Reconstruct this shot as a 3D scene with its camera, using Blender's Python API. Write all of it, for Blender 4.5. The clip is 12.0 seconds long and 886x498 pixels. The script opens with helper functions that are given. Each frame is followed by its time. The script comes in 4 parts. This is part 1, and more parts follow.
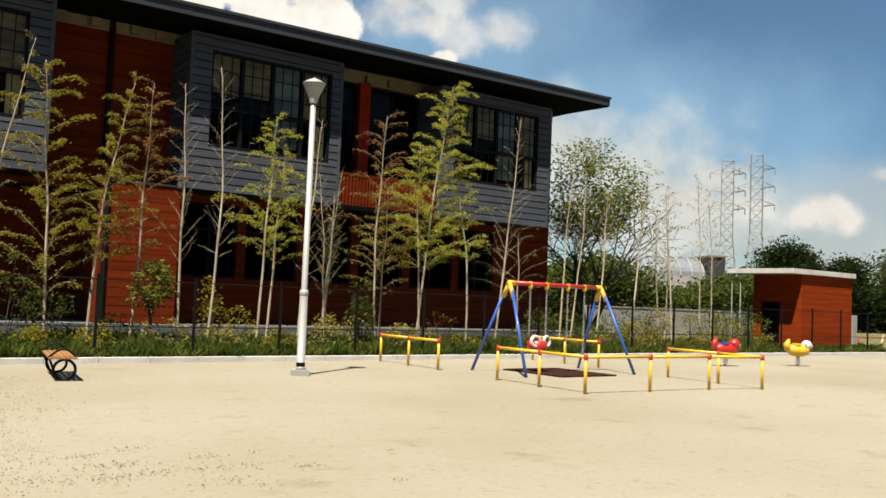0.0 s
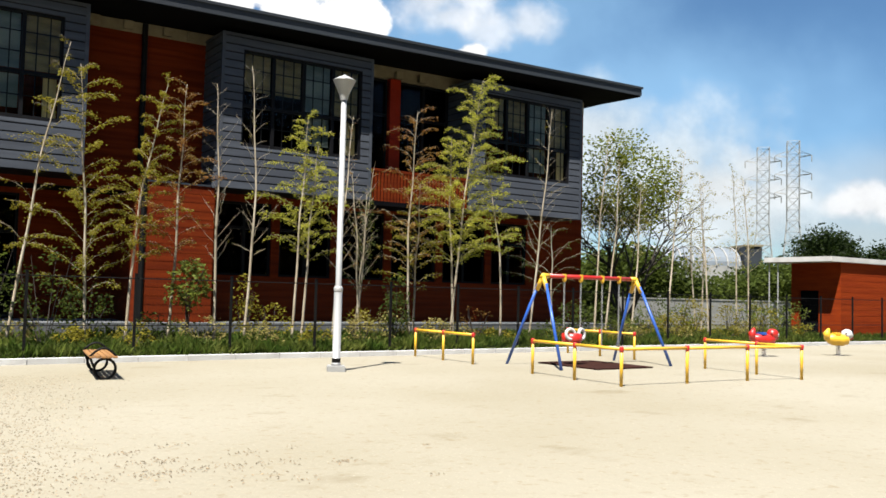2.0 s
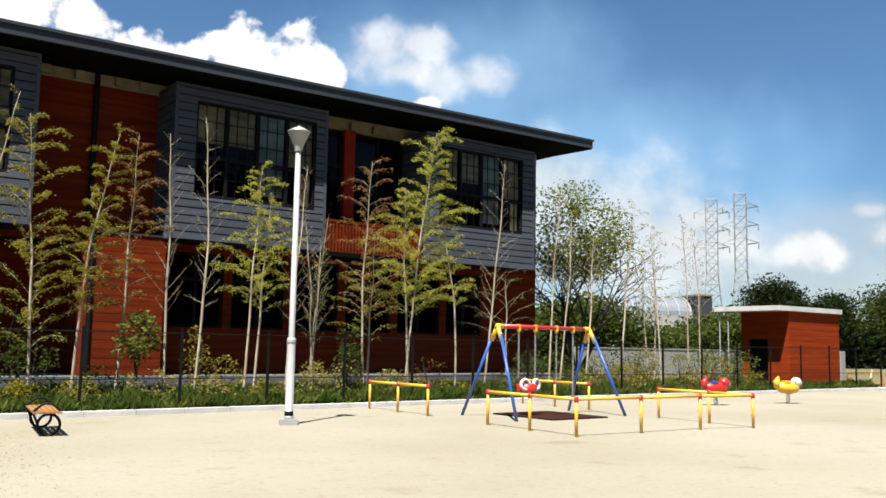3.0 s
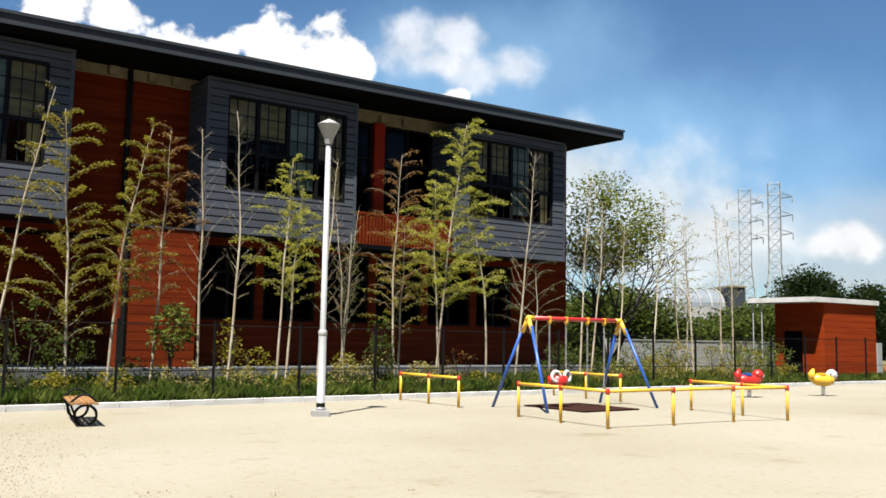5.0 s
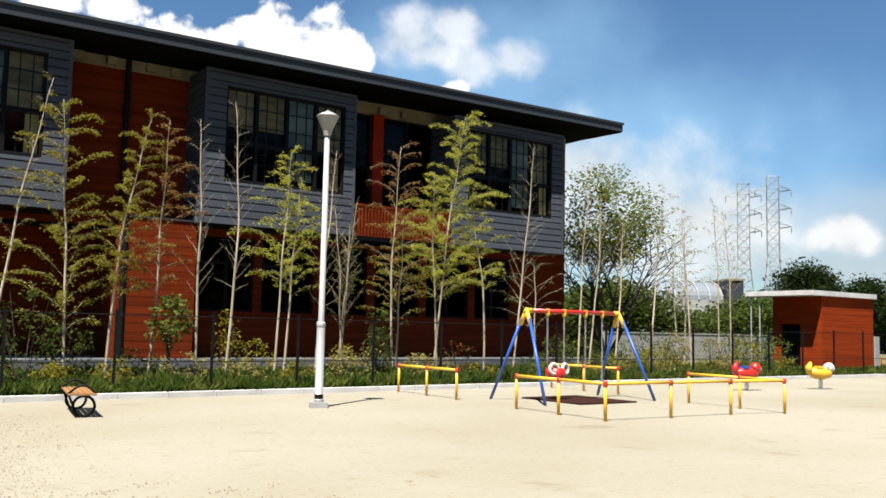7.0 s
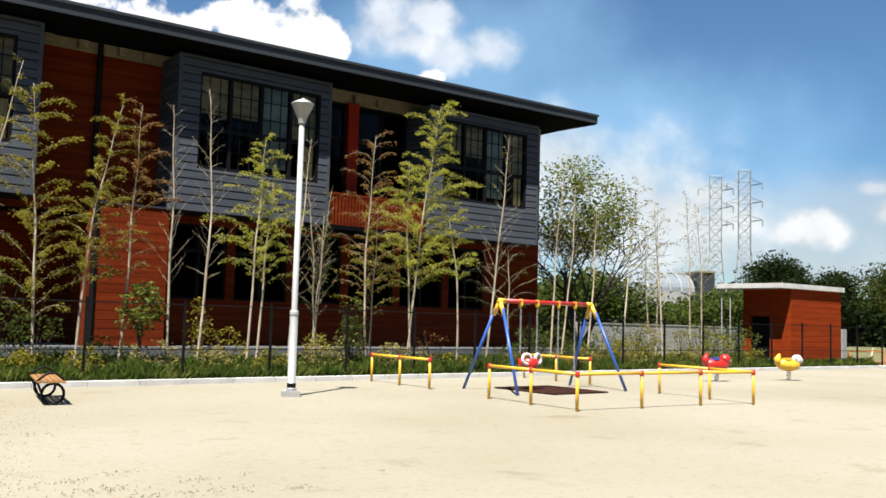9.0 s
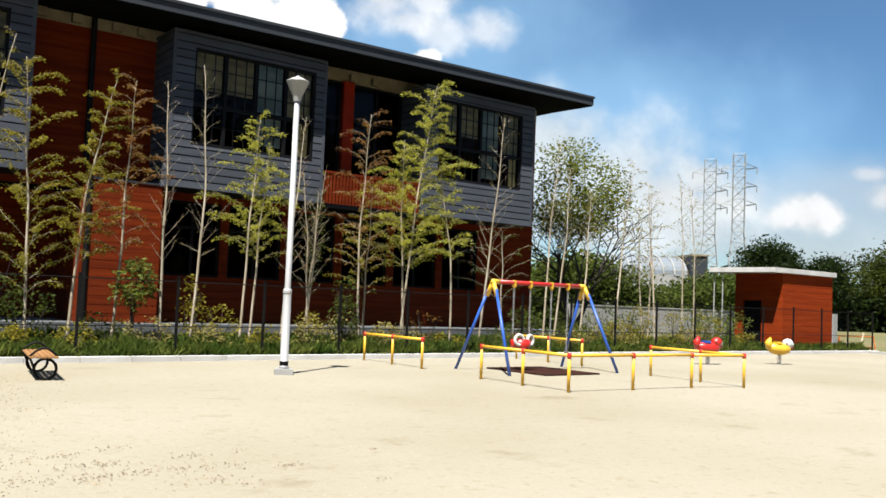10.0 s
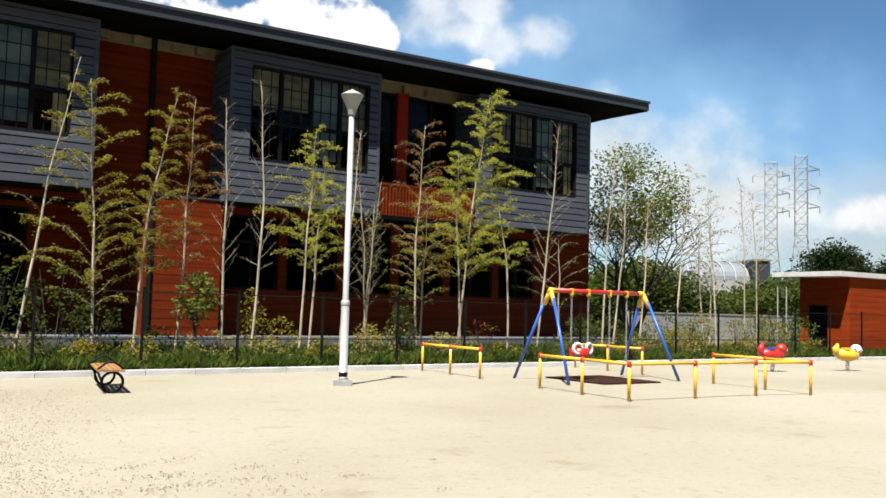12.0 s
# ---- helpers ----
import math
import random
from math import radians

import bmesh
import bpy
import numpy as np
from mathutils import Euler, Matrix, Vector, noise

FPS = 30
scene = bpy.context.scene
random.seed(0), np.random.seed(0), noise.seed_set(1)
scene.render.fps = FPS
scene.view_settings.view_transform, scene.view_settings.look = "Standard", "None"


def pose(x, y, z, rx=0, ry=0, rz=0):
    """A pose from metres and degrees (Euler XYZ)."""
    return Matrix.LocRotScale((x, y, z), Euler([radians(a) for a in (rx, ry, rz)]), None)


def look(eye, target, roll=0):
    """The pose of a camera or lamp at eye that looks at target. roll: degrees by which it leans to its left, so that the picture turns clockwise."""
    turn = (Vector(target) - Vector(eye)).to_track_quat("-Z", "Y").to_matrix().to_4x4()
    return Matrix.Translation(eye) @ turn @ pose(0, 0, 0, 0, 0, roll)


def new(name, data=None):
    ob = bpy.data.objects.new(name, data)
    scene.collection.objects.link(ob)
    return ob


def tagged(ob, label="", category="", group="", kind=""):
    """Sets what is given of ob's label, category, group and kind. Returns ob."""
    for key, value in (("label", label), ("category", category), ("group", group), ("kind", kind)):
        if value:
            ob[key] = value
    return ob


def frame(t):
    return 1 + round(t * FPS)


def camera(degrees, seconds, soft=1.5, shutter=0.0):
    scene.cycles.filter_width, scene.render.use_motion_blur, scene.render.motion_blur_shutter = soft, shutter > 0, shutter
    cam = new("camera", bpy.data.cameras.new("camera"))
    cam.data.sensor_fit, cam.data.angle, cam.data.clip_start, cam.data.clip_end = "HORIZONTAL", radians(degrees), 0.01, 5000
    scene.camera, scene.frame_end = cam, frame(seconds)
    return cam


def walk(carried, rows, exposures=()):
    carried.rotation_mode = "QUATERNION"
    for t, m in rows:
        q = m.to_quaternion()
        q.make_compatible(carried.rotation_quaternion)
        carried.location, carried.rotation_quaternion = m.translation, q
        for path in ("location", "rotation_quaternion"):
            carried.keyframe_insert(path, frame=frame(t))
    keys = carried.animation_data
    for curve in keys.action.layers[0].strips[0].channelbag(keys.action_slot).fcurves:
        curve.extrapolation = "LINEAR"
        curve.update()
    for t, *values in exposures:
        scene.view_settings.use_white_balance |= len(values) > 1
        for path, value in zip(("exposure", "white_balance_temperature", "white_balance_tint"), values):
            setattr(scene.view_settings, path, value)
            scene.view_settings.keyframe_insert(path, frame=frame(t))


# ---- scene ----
cam = camera(53.0, 12.0, soft=1.6)
EYE = (0.0, 0.0, 1.45)
# seconds, yaw, pitch, roll of the hand-held camera
TURNS = [
    (0.0, -36.71, 3.38, -2.27),
    (0.3, -37.05, 4.05, -1.87),
    (0.5, -39.30, 4.26, -1.61),
    (0.6, -41.25, 4.20, -1.89),
    (0.7, -43.20, 4.20, -2.18),
    (0.8, -44.73, 4.16, -2.46),
    (0.9, -45.75, 4.15, -2.79),
    (1.0, -45.78, 4.03, -3.14),
    (1.1, -44.50, 3.83, -2.90),
    (1.2, -43.15, 3.58, -2.67),
    (1.3, -41.55, 3.18, -2.43),
    (1.4, -39.91, 3.02, -2.20),
    (1.5, -38.59, 2.84, -1.96),
    (1.6, -37.30, 2.73, -1.82),
    (1.8, -35.40, 2.65, -1.62),
    (2.0, -34.54, 2.95, -1.37),
    (2.5, -36.54, 5.18, -0.38),
    (3.0, -37.45, 6.27, -1.00),
    (3.5, -36.09, 6.02, -0.37),
    (3.7, -35.66, 4.89, -0.17),
    (5.3, -35.50, 5.81, -1.08),
    (5.5, -35.81, 5.39, -1.01),
    (6.0, -36.73, 5.80, -1.25),
    (6.5, -35.99, 5.33, -1.05),
    (7.0, -35.61, 5.22, -1.16),
    (9.0, -37.31, 4.60, -1.58),
    (9.5, -37.48, 4.25, -1.95),
    (10.0, -37.75, 3.34, -2.27),
    (10.5, -37.46, 3.24, -1.87),
    (11.0, -36.69, 3.30, -1.74),
    (11.5, -35.18, 3.47, -1.54),
    (12.0, -34.08, 3.85, -1.48),
]
walk(cam, [(t, pose(*EYE, 90 + p, r, y)) for t, y, p, r in TURNS],
     [(0.0, 1.29, 7300, 10), (0.4, 1.43, 7000, 10), (0.8, 1.56, 6500, 10), (12.0, 1.56, 6500, 10)])

# ---- world, sun ----
CLOUD = 0.43          # how bright the far clouds are
SUN_ELEV, SUN_FROM = 65.0, (-0.82, -0.57)
world = bpy.data.worlds.new("world")
scene.world = world
world.use_nodes = True
wn = world.node_tree.nodes
sky = wn.new("ShaderNodeTexSky")
sky.sky_type = "NISHITA"
sky.sun_disc = False
sky.sun_elevation = radians(SUN_ELEV)
sky.sun_rotation = math.atan2(SUN_FROM[0], SUN_FROM[1])
sky.air_density, sky.dust_density, sky.ozone_density = 1.0, 0.0, 1.7
wn["Background"].inputs["Strength"].default_value = 0.05
tint = wn.new("ShaderNodeMix")          # deepens the sky's blue and dims its fill light
tint.data_type, tint.blend_type = "RGBA", "MULTIPLY"
tint.inputs["Factor"].default_value = 1.0
tint.inputs["B"].default_value = (0.50, 0.68, 0.80, 1)
world.node_tree.links.new(sky.outputs[0], tint.inputs["A"])
world.node_tree.links.new(tint.outputs["Result"], wn["Background"].inputs["Color"])
sun = new("sun", bpy.data.lights.new("sun", "SUN"))
sun.data.energy, sun.data.angle, sun.data.color = 5.0, radians(0.53), (1.0, 0.96, 0.89)
ce = math.cos(radians(SUN_ELEV))
sun.matrix_basis = look((SUN_FROM[0] * ce * 50, SUN_FROM[1] * ce * 50, math.sin(radians(SUN_ELEV)) * 50), (0, 0, 0))


# ---- materials ----
def material(name, colour, rough=0.8, metal=0.0, second=None, scale=3.0, detail=8.0, bump=0.0, bump_scale=40.0,
             stretch=(1, 1, 1), spread=(0.35, 0.65), island=0.0, coat=0.0, spec=0.5):
    """Two-scale mottled surface in object space: broad patches mix colour and second, fine grain gives relief."""
    m = bpy.data.materials.new(name)
    m.use_nodes = True
    n, l = m.node_tree.nodes, m.node_tree.links
    b = n["Principled BSDF"]
    b.inputs["Roughness"].default_value, b.inputs["Metallic"].default_value = rough, metal
    b.inputs["Coat Weight"].default_value = coat
    b.inputs["Specular IOR Level"].default_value = spec
    second = second or tuple(c * 0.8 for c in colour)
    tc, mp = n.new("ShaderNodeTexCoord"), n.new("ShaderNodeMapping")
    mp.inputs["Scale"].default_value = stretch
    mp.inputs["Rotation"].default_value, mp.inputs["Location"].default_value = (0.5, 0.35, 0.6), (3.1, 1.7, 0.43)
    l.new(tc.outputs["Object"], mp.inputs["Vector"])
    big, fine = n.new("ShaderNodeTexNoise"), n.new("ShaderNodeTexNoise")
    for t, s, d in ((big, scale, detail), (fine, bump_scale, 4.0)):
        t.inputs["Scale"].default_value, t.inputs["Detail"].default_value = s, d
        l.new(mp.outputs[0], t.inputs["Vector"])
    ramp = n.new("ShaderNodeMapRange")
    ramp.inputs["From Min"].default_value, ramp.inputs["From Max"].default_value = spread
    l.new(big.outputs[0], ramp.inputs["Value"])
    mix = n.new("ShaderNodeMix")
    mix.data_type = "RGBA"
    mix.inputs["A"].default_value, mix.inputs["B"].default_value = (*colour, 1), (*second, 1)
    l.new(ramp.outputs[0], mix.inputs["Factor"])
    out = mix.outputs["Result"]
    if island:
        geo, info = n.new("ShaderNodeNewGeometry"), n.new("ShaderNodeObjectInfo")
        add, wrap, var = n.new("ShaderNodeMath"), n.new("ShaderNodeMath"), n.new("ShaderNodeMapRange")
        wrap.operation = "FRACT"
        l.new(geo.outputs["Random Per Island"], add.inputs[0])
        l.new(info.outputs["Random"], add.inputs[1])
        l.new(add.outputs[0], wrap.inputs[0])
        var.inputs["To Min"].default_value, var.inputs["To Max"].default_value = 1 - island, 1 + island
        l.new(wrap.outputs[0], var.inputs["Value"])
        hsv = n.new("ShaderNodeHueSaturation")
        l.new(out, hsv.inputs["Color"])
        l.new(var.outputs[0], hsv.inputs["Value"])
        out = hsv.outputs[0]
    l.new(out, b.inputs["Base Color"])
    if bump:
        bp = n.new("ShaderNodeBump")
        bp.inputs["Strength"].default_value, bp.inputs["Distance"].default_value = bump, 0.02
        l.new(fine.outputs[0], bp.inputs["Height"])
        l.new(bp.outputs[0], b.inputs["Normal"])
    return m


def leaf_material(name, colour, second):
    m = material(name, colour, 0.6, second=second, scale=1.2, island=0.4, spec=0.1)
    n, l = m.node_tree.nodes, m.node_tree.links
    b, out = n["Principled BSDF"], n["Material Output"]
    tr, mx = n.new("ShaderNodeBsdfTranslucent"), n.new("ShaderNodeMixShader")
    tr.inputs["Color"].default_value = (*[c * 1.5 for c in colour], 1)
    mx.inputs[0].default_value = 0.45
    l.new(b.outputs[0], mx.inputs[1])
    l.new(tr.outputs[0], mx.inputs[2])
    l.new(mx.outputs[0], out.inputs["Surface"])
    return m


def glass_material(name, tint, rough=0.03):
    m = bpy.data.materials.new(name)
    m.use_nodes = True
    b = m.node_tree.nodes["Principled BSDF"]
    b.inputs["Base Color"].default_value = (*tint, 1)
    b.inputs["Roughness"].default_value = rough
    b.inputs["Specular Tint"].default_value = (0.8, 0.8, 0.8, 1)
    b.inputs["IOR"].default_value = 1.16
    b.inputs["Transmission Weight"].default_value = 1.0
    return m


def sand_material():
    """Pale compacted sand: broad tone, faint drifts, scattered dark litter patches and gravel specks."""
    m = material("sand", (0.230, 0.212, 0.166), 0.95, spec=0.1, second=(0.200, 0.180, 0.132), scale=0.22, detail=8, bump=0.6, bump_scale=14, spread=(0.38, 0.68))
    n, l = m.node_tree.nodes, m.node_tree.links
    b = n["Principled BSDF"]
    tone = b.inputs["Base Color"].links[0].from_socket
    for scale, low, high, tint, amount, squeeze in ((0.9, 0.60, 0.74, (0.12, 0.095, 0.055, 1), 0.5, (1.0, 1.5, 1)), (9.0, 0.56, 0.68, (0.16, 0.125, 0.075, 1), 0.5, (1, 1, 1)), (38.0, 0.60, 0.75, (0.42, 0.39, 0.32, 1), 0.5, (1, 1, 1))):
        tc, mp, nz, mr, mx = (n.new("ShaderNode" + k) for k in ("TexCoord", "Mapping", "TexNoise", "MapRange", "Mix"))
        mp.inputs["Scale"].default_value = squeeze
        mp.inputs["Rotation"].default_value, mp.inputs["Location"].default_value = (0.4, 0.3, 0.5), (5.3, 2.9, 0.37)
        l.new(tc.outputs["Object"], mp.inputs["Vector"])
        l.new(mp.outputs[0], nz.inputs["Vector"])
        nz.inputs["Scale"].default_value, nz.inputs["Detail"].default_value, nz.inputs["Roughness"].default_value = scale, 6.0, 0.62
        mr.inputs["From Min"].default_value, mr.inputs["From Max"].default_value, mr.inputs["To Max"].default_value = low, high, amount
        l.new(nz.outputs[0], mr.inputs["Value"])
        mx.data_type = "RGBA"
        mx.inputs["B"].default_value = tint
        l.new(mr.outputs[0], mx.inputs["Factor"])
        l.new(tone, mx.inputs["A"])
        tone = mx.outputs["Result"]
    l.new(tone, b.inputs["Base Color"])
    return m


SAND = sand_material()
SOIL = material("soil", (0.05, 0.06, 0.018), 0.95, second=(0.075, 0.06, 0.032), scale=0.4, bump=0.6, bump_scale=9)
FIELD = material("field", (0.078, 0.082, 0.022), 0.95, second=(0.11, 0.092, 0.036), scale=0.08, bump=0.6, bump_scale=5)
CONCRETE = material("concrete", (0.26, 0.26, 0.25), 0.9, second=(0.21, 0.21, 0.20), scale=1.5, bump=0.3, bump_scale=30, island=0.06)
KERB = material("kerb_concrete", (0.50, 0.50, 0.485), 0.9, second=(0.40, 0.39, 0.375), scale=2.0, bump=0.3, bump_scale=35, island=0.07)
# Facade shade is put into this red: darker than its sunlit boards need.
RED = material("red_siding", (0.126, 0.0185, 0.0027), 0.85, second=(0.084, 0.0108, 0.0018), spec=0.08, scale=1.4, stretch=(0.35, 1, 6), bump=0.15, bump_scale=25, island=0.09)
COLUMN = material("red_column_paint", (0.24, 0.017, 0.003), 0.6, spec=0.1, second=(0.19, 0.013, 0.0025), scale=2.0, bump=0.1)
SHEDRED = material("shed_siding", (0.205, 0.0290, 0.0036), 0.85, second=(0.160, 0.0200, 0.0028), spec=0.08, scale=1.4, stretch=(0.35, 1, 6), bump=0.15, bump_scale=25, island=0.06)
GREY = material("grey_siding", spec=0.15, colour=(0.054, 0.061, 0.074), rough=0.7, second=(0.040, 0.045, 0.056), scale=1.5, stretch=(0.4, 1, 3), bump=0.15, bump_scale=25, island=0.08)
FASCIA = material("fascia_metal", spec=0.15, colour=(0.032, 0.038, 0.045), rough=0.6, second=(0.026, 0.029, 0.035), scale=1.0, stretch=(0.3, 1, 1))
# Near black: deep shade below eaves and balcony is put into the colour.
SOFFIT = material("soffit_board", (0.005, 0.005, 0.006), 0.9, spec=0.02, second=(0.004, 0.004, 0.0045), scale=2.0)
BEIGE = material("beige_render", (0.20, 0.168, 0.108), 0.9, second=(0.15, 0.125, 0.08), scale=3.0, bump=0.2)
BLACK = material("black_metal", (0.0035, 0.0035, 0.004), 0.6, spec=0.12, second=(0.006, 0.0055, 0.005), scale=4.0)
# Room surfaces near black: the unlit interior's darkness is in the colour.
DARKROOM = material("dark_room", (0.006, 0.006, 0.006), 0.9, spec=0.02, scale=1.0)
FRAME = material("window_frame", (0.006, 0.006, 0.007), 0.6, spec=0.1, scale=3.0)
GALV = material("galvanised_steel", (0.36, 0.36, 0.35), 0.45, 0.2, second=(0.29, 0.29, 0.29), scale=3.0, stretch=(1, 1, 0.3))
YELLOW = material("yellow_paint", (0.62, 0.36, 0.022), 0.45, second=(0.54, 0.31, 0.02), scale=6.0, coat=0.2)
REDPAINT = material("red_paint", (0.42, 0.014, 0.008), 0.4, second=(0.34, 0.012, 0.007), scale=6.0, coat=0.3)
BLUEPAINT = material("blue_paint", (0.016, 0.075, 0.33), 0.4, second=(0.014, 0.06, 0.26), scale=6.0, coat=0.3)
WHITEPAINT = material("white_paint", (0.46, 0.46, 0.455), 0.45, second=(0.39, 0.39, 0.38), scale=5.0)
VAULT = material("vault_sheet", (0.13, 0.15, 0.17), 0.7, second=(0.10, 0.12, 0.14), scale=0.8)
# Near black, for the added screen out of view that cuts sky light.
DARKSCREEN = material("dark_screen", (0.012, 0.018, 0.006), 0.95, spec=0.02, second=(0.007, 0.011, 0.004), scale=0.3)
PEBBLE = material("gravel", (0.24, 0.20, 0.14), 0.9, second=(0.16, 0.13, 0.09), scale=2.0, island=0.5)
CHAIN = material("chain_steel", (0.35, 0.34, 0.33), 0.4, 0.8, scale=9.0)
BARK = material("pale_bark", (0.40, 0.345, 0.265), 0.9, spec=0.1, second=(0.25, 0.205, 0.14), scale=6.0, stretch=(1, 1, 0.3), bump=0.5, bump_scale=40)
DARKBARK = material("dark_bark", (0.045, 0.035, 0.026), 0.95, second=(0.03, 0.024, 0.018), scale=5.0, stretch=(1, 1, 0.3), bump=0.5)
LEAF = leaf_material("yellow_green_leaf", (0.168, 0.142, 0.015), (0.120, 0.112, 0.013))
LEAFBRIGHT = leaf_material("fresh_leaf", (0.258, 0.254, 0.034), (0.198, 0.206, 0.028))
LEAFRED = leaf_material("russet_leaf", (0.163, 0.073, 0.019), (0.138, 0.103, 0.017))
LEAFDARK = leaf_material("dark_leaf", (0.015, 0.025, 0.005), (0.010, 0.018, 0.004))
LEAFOLIVE = leaf_material("olive_leaf", (0.036, 0.046, 0.007), (0.022, 0.031, 0.005))
LEAFTREE = leaf_material("open_crown_leaf", (0.115, 0.125, 0.014), (0.052, 0.072, 0.009))
LEAFCREAM = leaf_material("cream_flowering_leaf", (0.23, 0.19, 0.065), (0.13, 0.13, 0.03))
LEAFMID = leaf_material("mid_green_leaf", (0.052, 0.069, 0.012), (0.036, 0.052, 0.009))
# Brighter green: the sunlight on the leaves is put into the colour.
LEAFSUN = leaf_material("sunlit_green_leaf", (0.103, 0.125, 0.022), (0.069, 0.090, 0.017))
GRASS = leaf_material("grass_blade", (0.040, 0.072, 0.010), (0.100, 0.115, 0.022))
SLATWOOD = material("bench_wood", (0.27, 0.135, 0.042), 0.65, second=(0.19, 0.09, 0.03), scale=5.0, stretch=(0.3, 3, 3), island=0.12)
RUBBER = material("rubber_mat", (0.032, 0.013, 0.009), 0.95, spec=0.05, second=(0.022, 0.01, 0.008), scale=4.0, bump=0.3)
GLASS = glass_material("window_glass", (0.75, 0.8, 0.8), 0.0)
# Darker, bluer concrete: the shade on the footing is put into it.
FOOTING = material("footing_concrete", (0.10, 0.105, 0.11), 0.9, second=(0.075, 0.08, 0.085), scale=1.5, bump=0.3, bump_scale=30, spec=0.1)
LAMPGLASS = material("frosted_lamp_glass", (0.40, 0.40, 0.38), 0.35, second=(0.34, 0.34, 0.32), scale=4.0)
LAMPGLASS.node_tree.nodes["Principled BSDF"].inputs["Transmission Weight"].default_value = 0.35
BLIND = material("olive_blind", (0.27, 0.20, 0.085), 0.9, second=(0.11, 0.08, 0.038), scale=1.5, stretch=(0.6, 1, 2.5))
CURTAIN = material("ochre_curtain", (0.5, 0.38, 0.17), 0.9, second=(0.38, 0.28, 0.12), scale=3.0, stretch=(4, 1, 0.3))
PALEBLIND = material("pale_blind", (0.20, 0.225, 0.21), 0.9, second=(0.10, 0.125, 0.12), scale=1.5, stretch=(0.6, 1, 2.0))


# ---- building blocks ----
def link(name, bm, mat, parent=None, label="", smooth=False):
    me = bpy.data.meshes.new(name)
    if smooth:
        for f in bm.faces:
            f.smooth = True
    bm.normal_update()
    bm.to_mesh(me)
    bm.free()
    for one in (mat if isinstance(mat, (list, tuple)) else [mat]):
        me.materials.append(one)
    ob = new(name, me)
    if parent is not None:
        ob.parent = parent
    if label:
        tagged(ob, label)
    return ob


def part(name, bm, mat, parent, label="", smooth=False):
    return link(name, bm, mat, parent, label, smooth)


def thing(name, label, category, x=0, y=0, z=0, turn=0, group="", kind=""):
    ob = new(name)
    ob.empty_display_size = 0.1
    ob.matrix_basis = pose(x, y, z, 0, 0, turn)
    return tagged(ob, label, category, group, kind)


def box(bm, x0, y0, z0, x1, y1, z1, bevel=0.0):
    vs = [bm.verts.new((x, y, z)) for z in (z0, z1) for y in (y0, y1) for x in (x0, x1)]
    fs = [bm.faces.new([vs[i] for i in f]) for f in ((0, 2, 3, 1), (4, 5, 7, 6), (0, 1, 5, 4), (2, 6, 7, 3), (0, 4, 6, 2), (1, 3, 7, 5))]
    if bevel:
        edges = list({e for f in fs for e in f.edges})
        bmesh.ops.bevel(bm, geom=edges, offset=bevel, segments=2, affect="EDGES")
    return bm


def boxes(*dims, bevel=0.0):
    bm = bmesh.new()
    for d in dims:
        box(bm, *d, bevel=bevel)
    return bm


def tube(bm, points, radii, sides=8, cap=True):
    """A round bar along points."""
    points = [Vector(p) for p in points]
    if not isinstance(radii, (list, tuple)):
        radii = [radii] * len(points)
    rings = []
    ref = None
    for i, p in enumerate(points):
        d = (points[min(i + 1, len(points) - 1)] - points[max(i - 1, 0)]).normalized()
        if ref is None:
            ref = d.orthogonal().normalized()
        ref = (ref - d * ref.dot(d)).normalized()
        side = d.cross(ref)
        rings.append([bm.verts.new(p + (ref * math.cos(a) + side * math.sin(a)) * radii[i])
                      for a in [2 * math.pi * k / sides for k in range(sides)]])
    for a, b in zip(rings, rings[1:]):
        for k in range(sides):
            bm.faces.new((a[k], a[(k + 1) % sides], b[(k + 1) % sides], b[k]))
    if cap:
        bm.faces.new(rings[0][::-1])
        bm.faces.new(rings[-1])
    return bm


def lathe(bm, profile, sides=20, centre=(0, 0, 0)):
    """A turned form: profile of (radius, height) from bottom to top."""
    return tube(bm, [(centre[0], centre[1], centre[2] + h) for r, h in profile], [max(r, 0.001) for r, h in profile], sides)


def pipe(*points, r=0.03, sides=8):
    return tube(bmesh.new(), points, r, sides)


def torus(bm, centre, normal, R, r, n=20, sides=6, squash=1.0):
    normal = Vector(normal).normalized()
    u = normal.orthogonal().normalized()
    v = normal.cross(u)
    rings = []
    for i in range(n):
        a = 2 * math.pi * i / n
        out = u * math.cos(a) + v * math.sin(a)
        c = Vector(centre) + out * R
        rings.append([bm.verts.new(c + out * (r * math.cos(b)) + normal * (r * squash * math.sin(b)))
                      for b in [2 * math.pi * k / sides for k in range(sides)]])
    for i in range(n):
        a, b = rings[i], rings[(i + 1) % n]
        for k in range(sides):
            bm.faces.new((a[k], b[k], b[(k + 1) % sides], a[(k + 1) % sides]))
    return bm


def blob(bm, centre, size, sub=2, rough=0.0, seed=0):
    r = bmesh.ops.create_icosphere(bm, subdivisions=sub, radius=1.0)
    for v in r["verts"]:
        k = 1 + rough * noise.noise(v.co * 1.7 + Vector((seed * 3.1, seed, 0)))
        v.co = Vector((v.co.x * size[0], v.co.y * size[1], v.co.z * size[2])) * k + Vector(centre)
    return bm


# ---- ground ----
KERB_Y, FENCE_Y = 17.97, 18.27


def skew(x):
    """How far the kerb and fence run out of line with the building at x."""
    return 0.027 * (min(x, 22.0) - 16.0)


CORNER = (36.2, KERB_Y + skew(36.2))          # where the kerb turns
EAST = Vector((-2.6, -5.4, 0)).normalized()   # the kerb's way on from the corner towards the far lamp


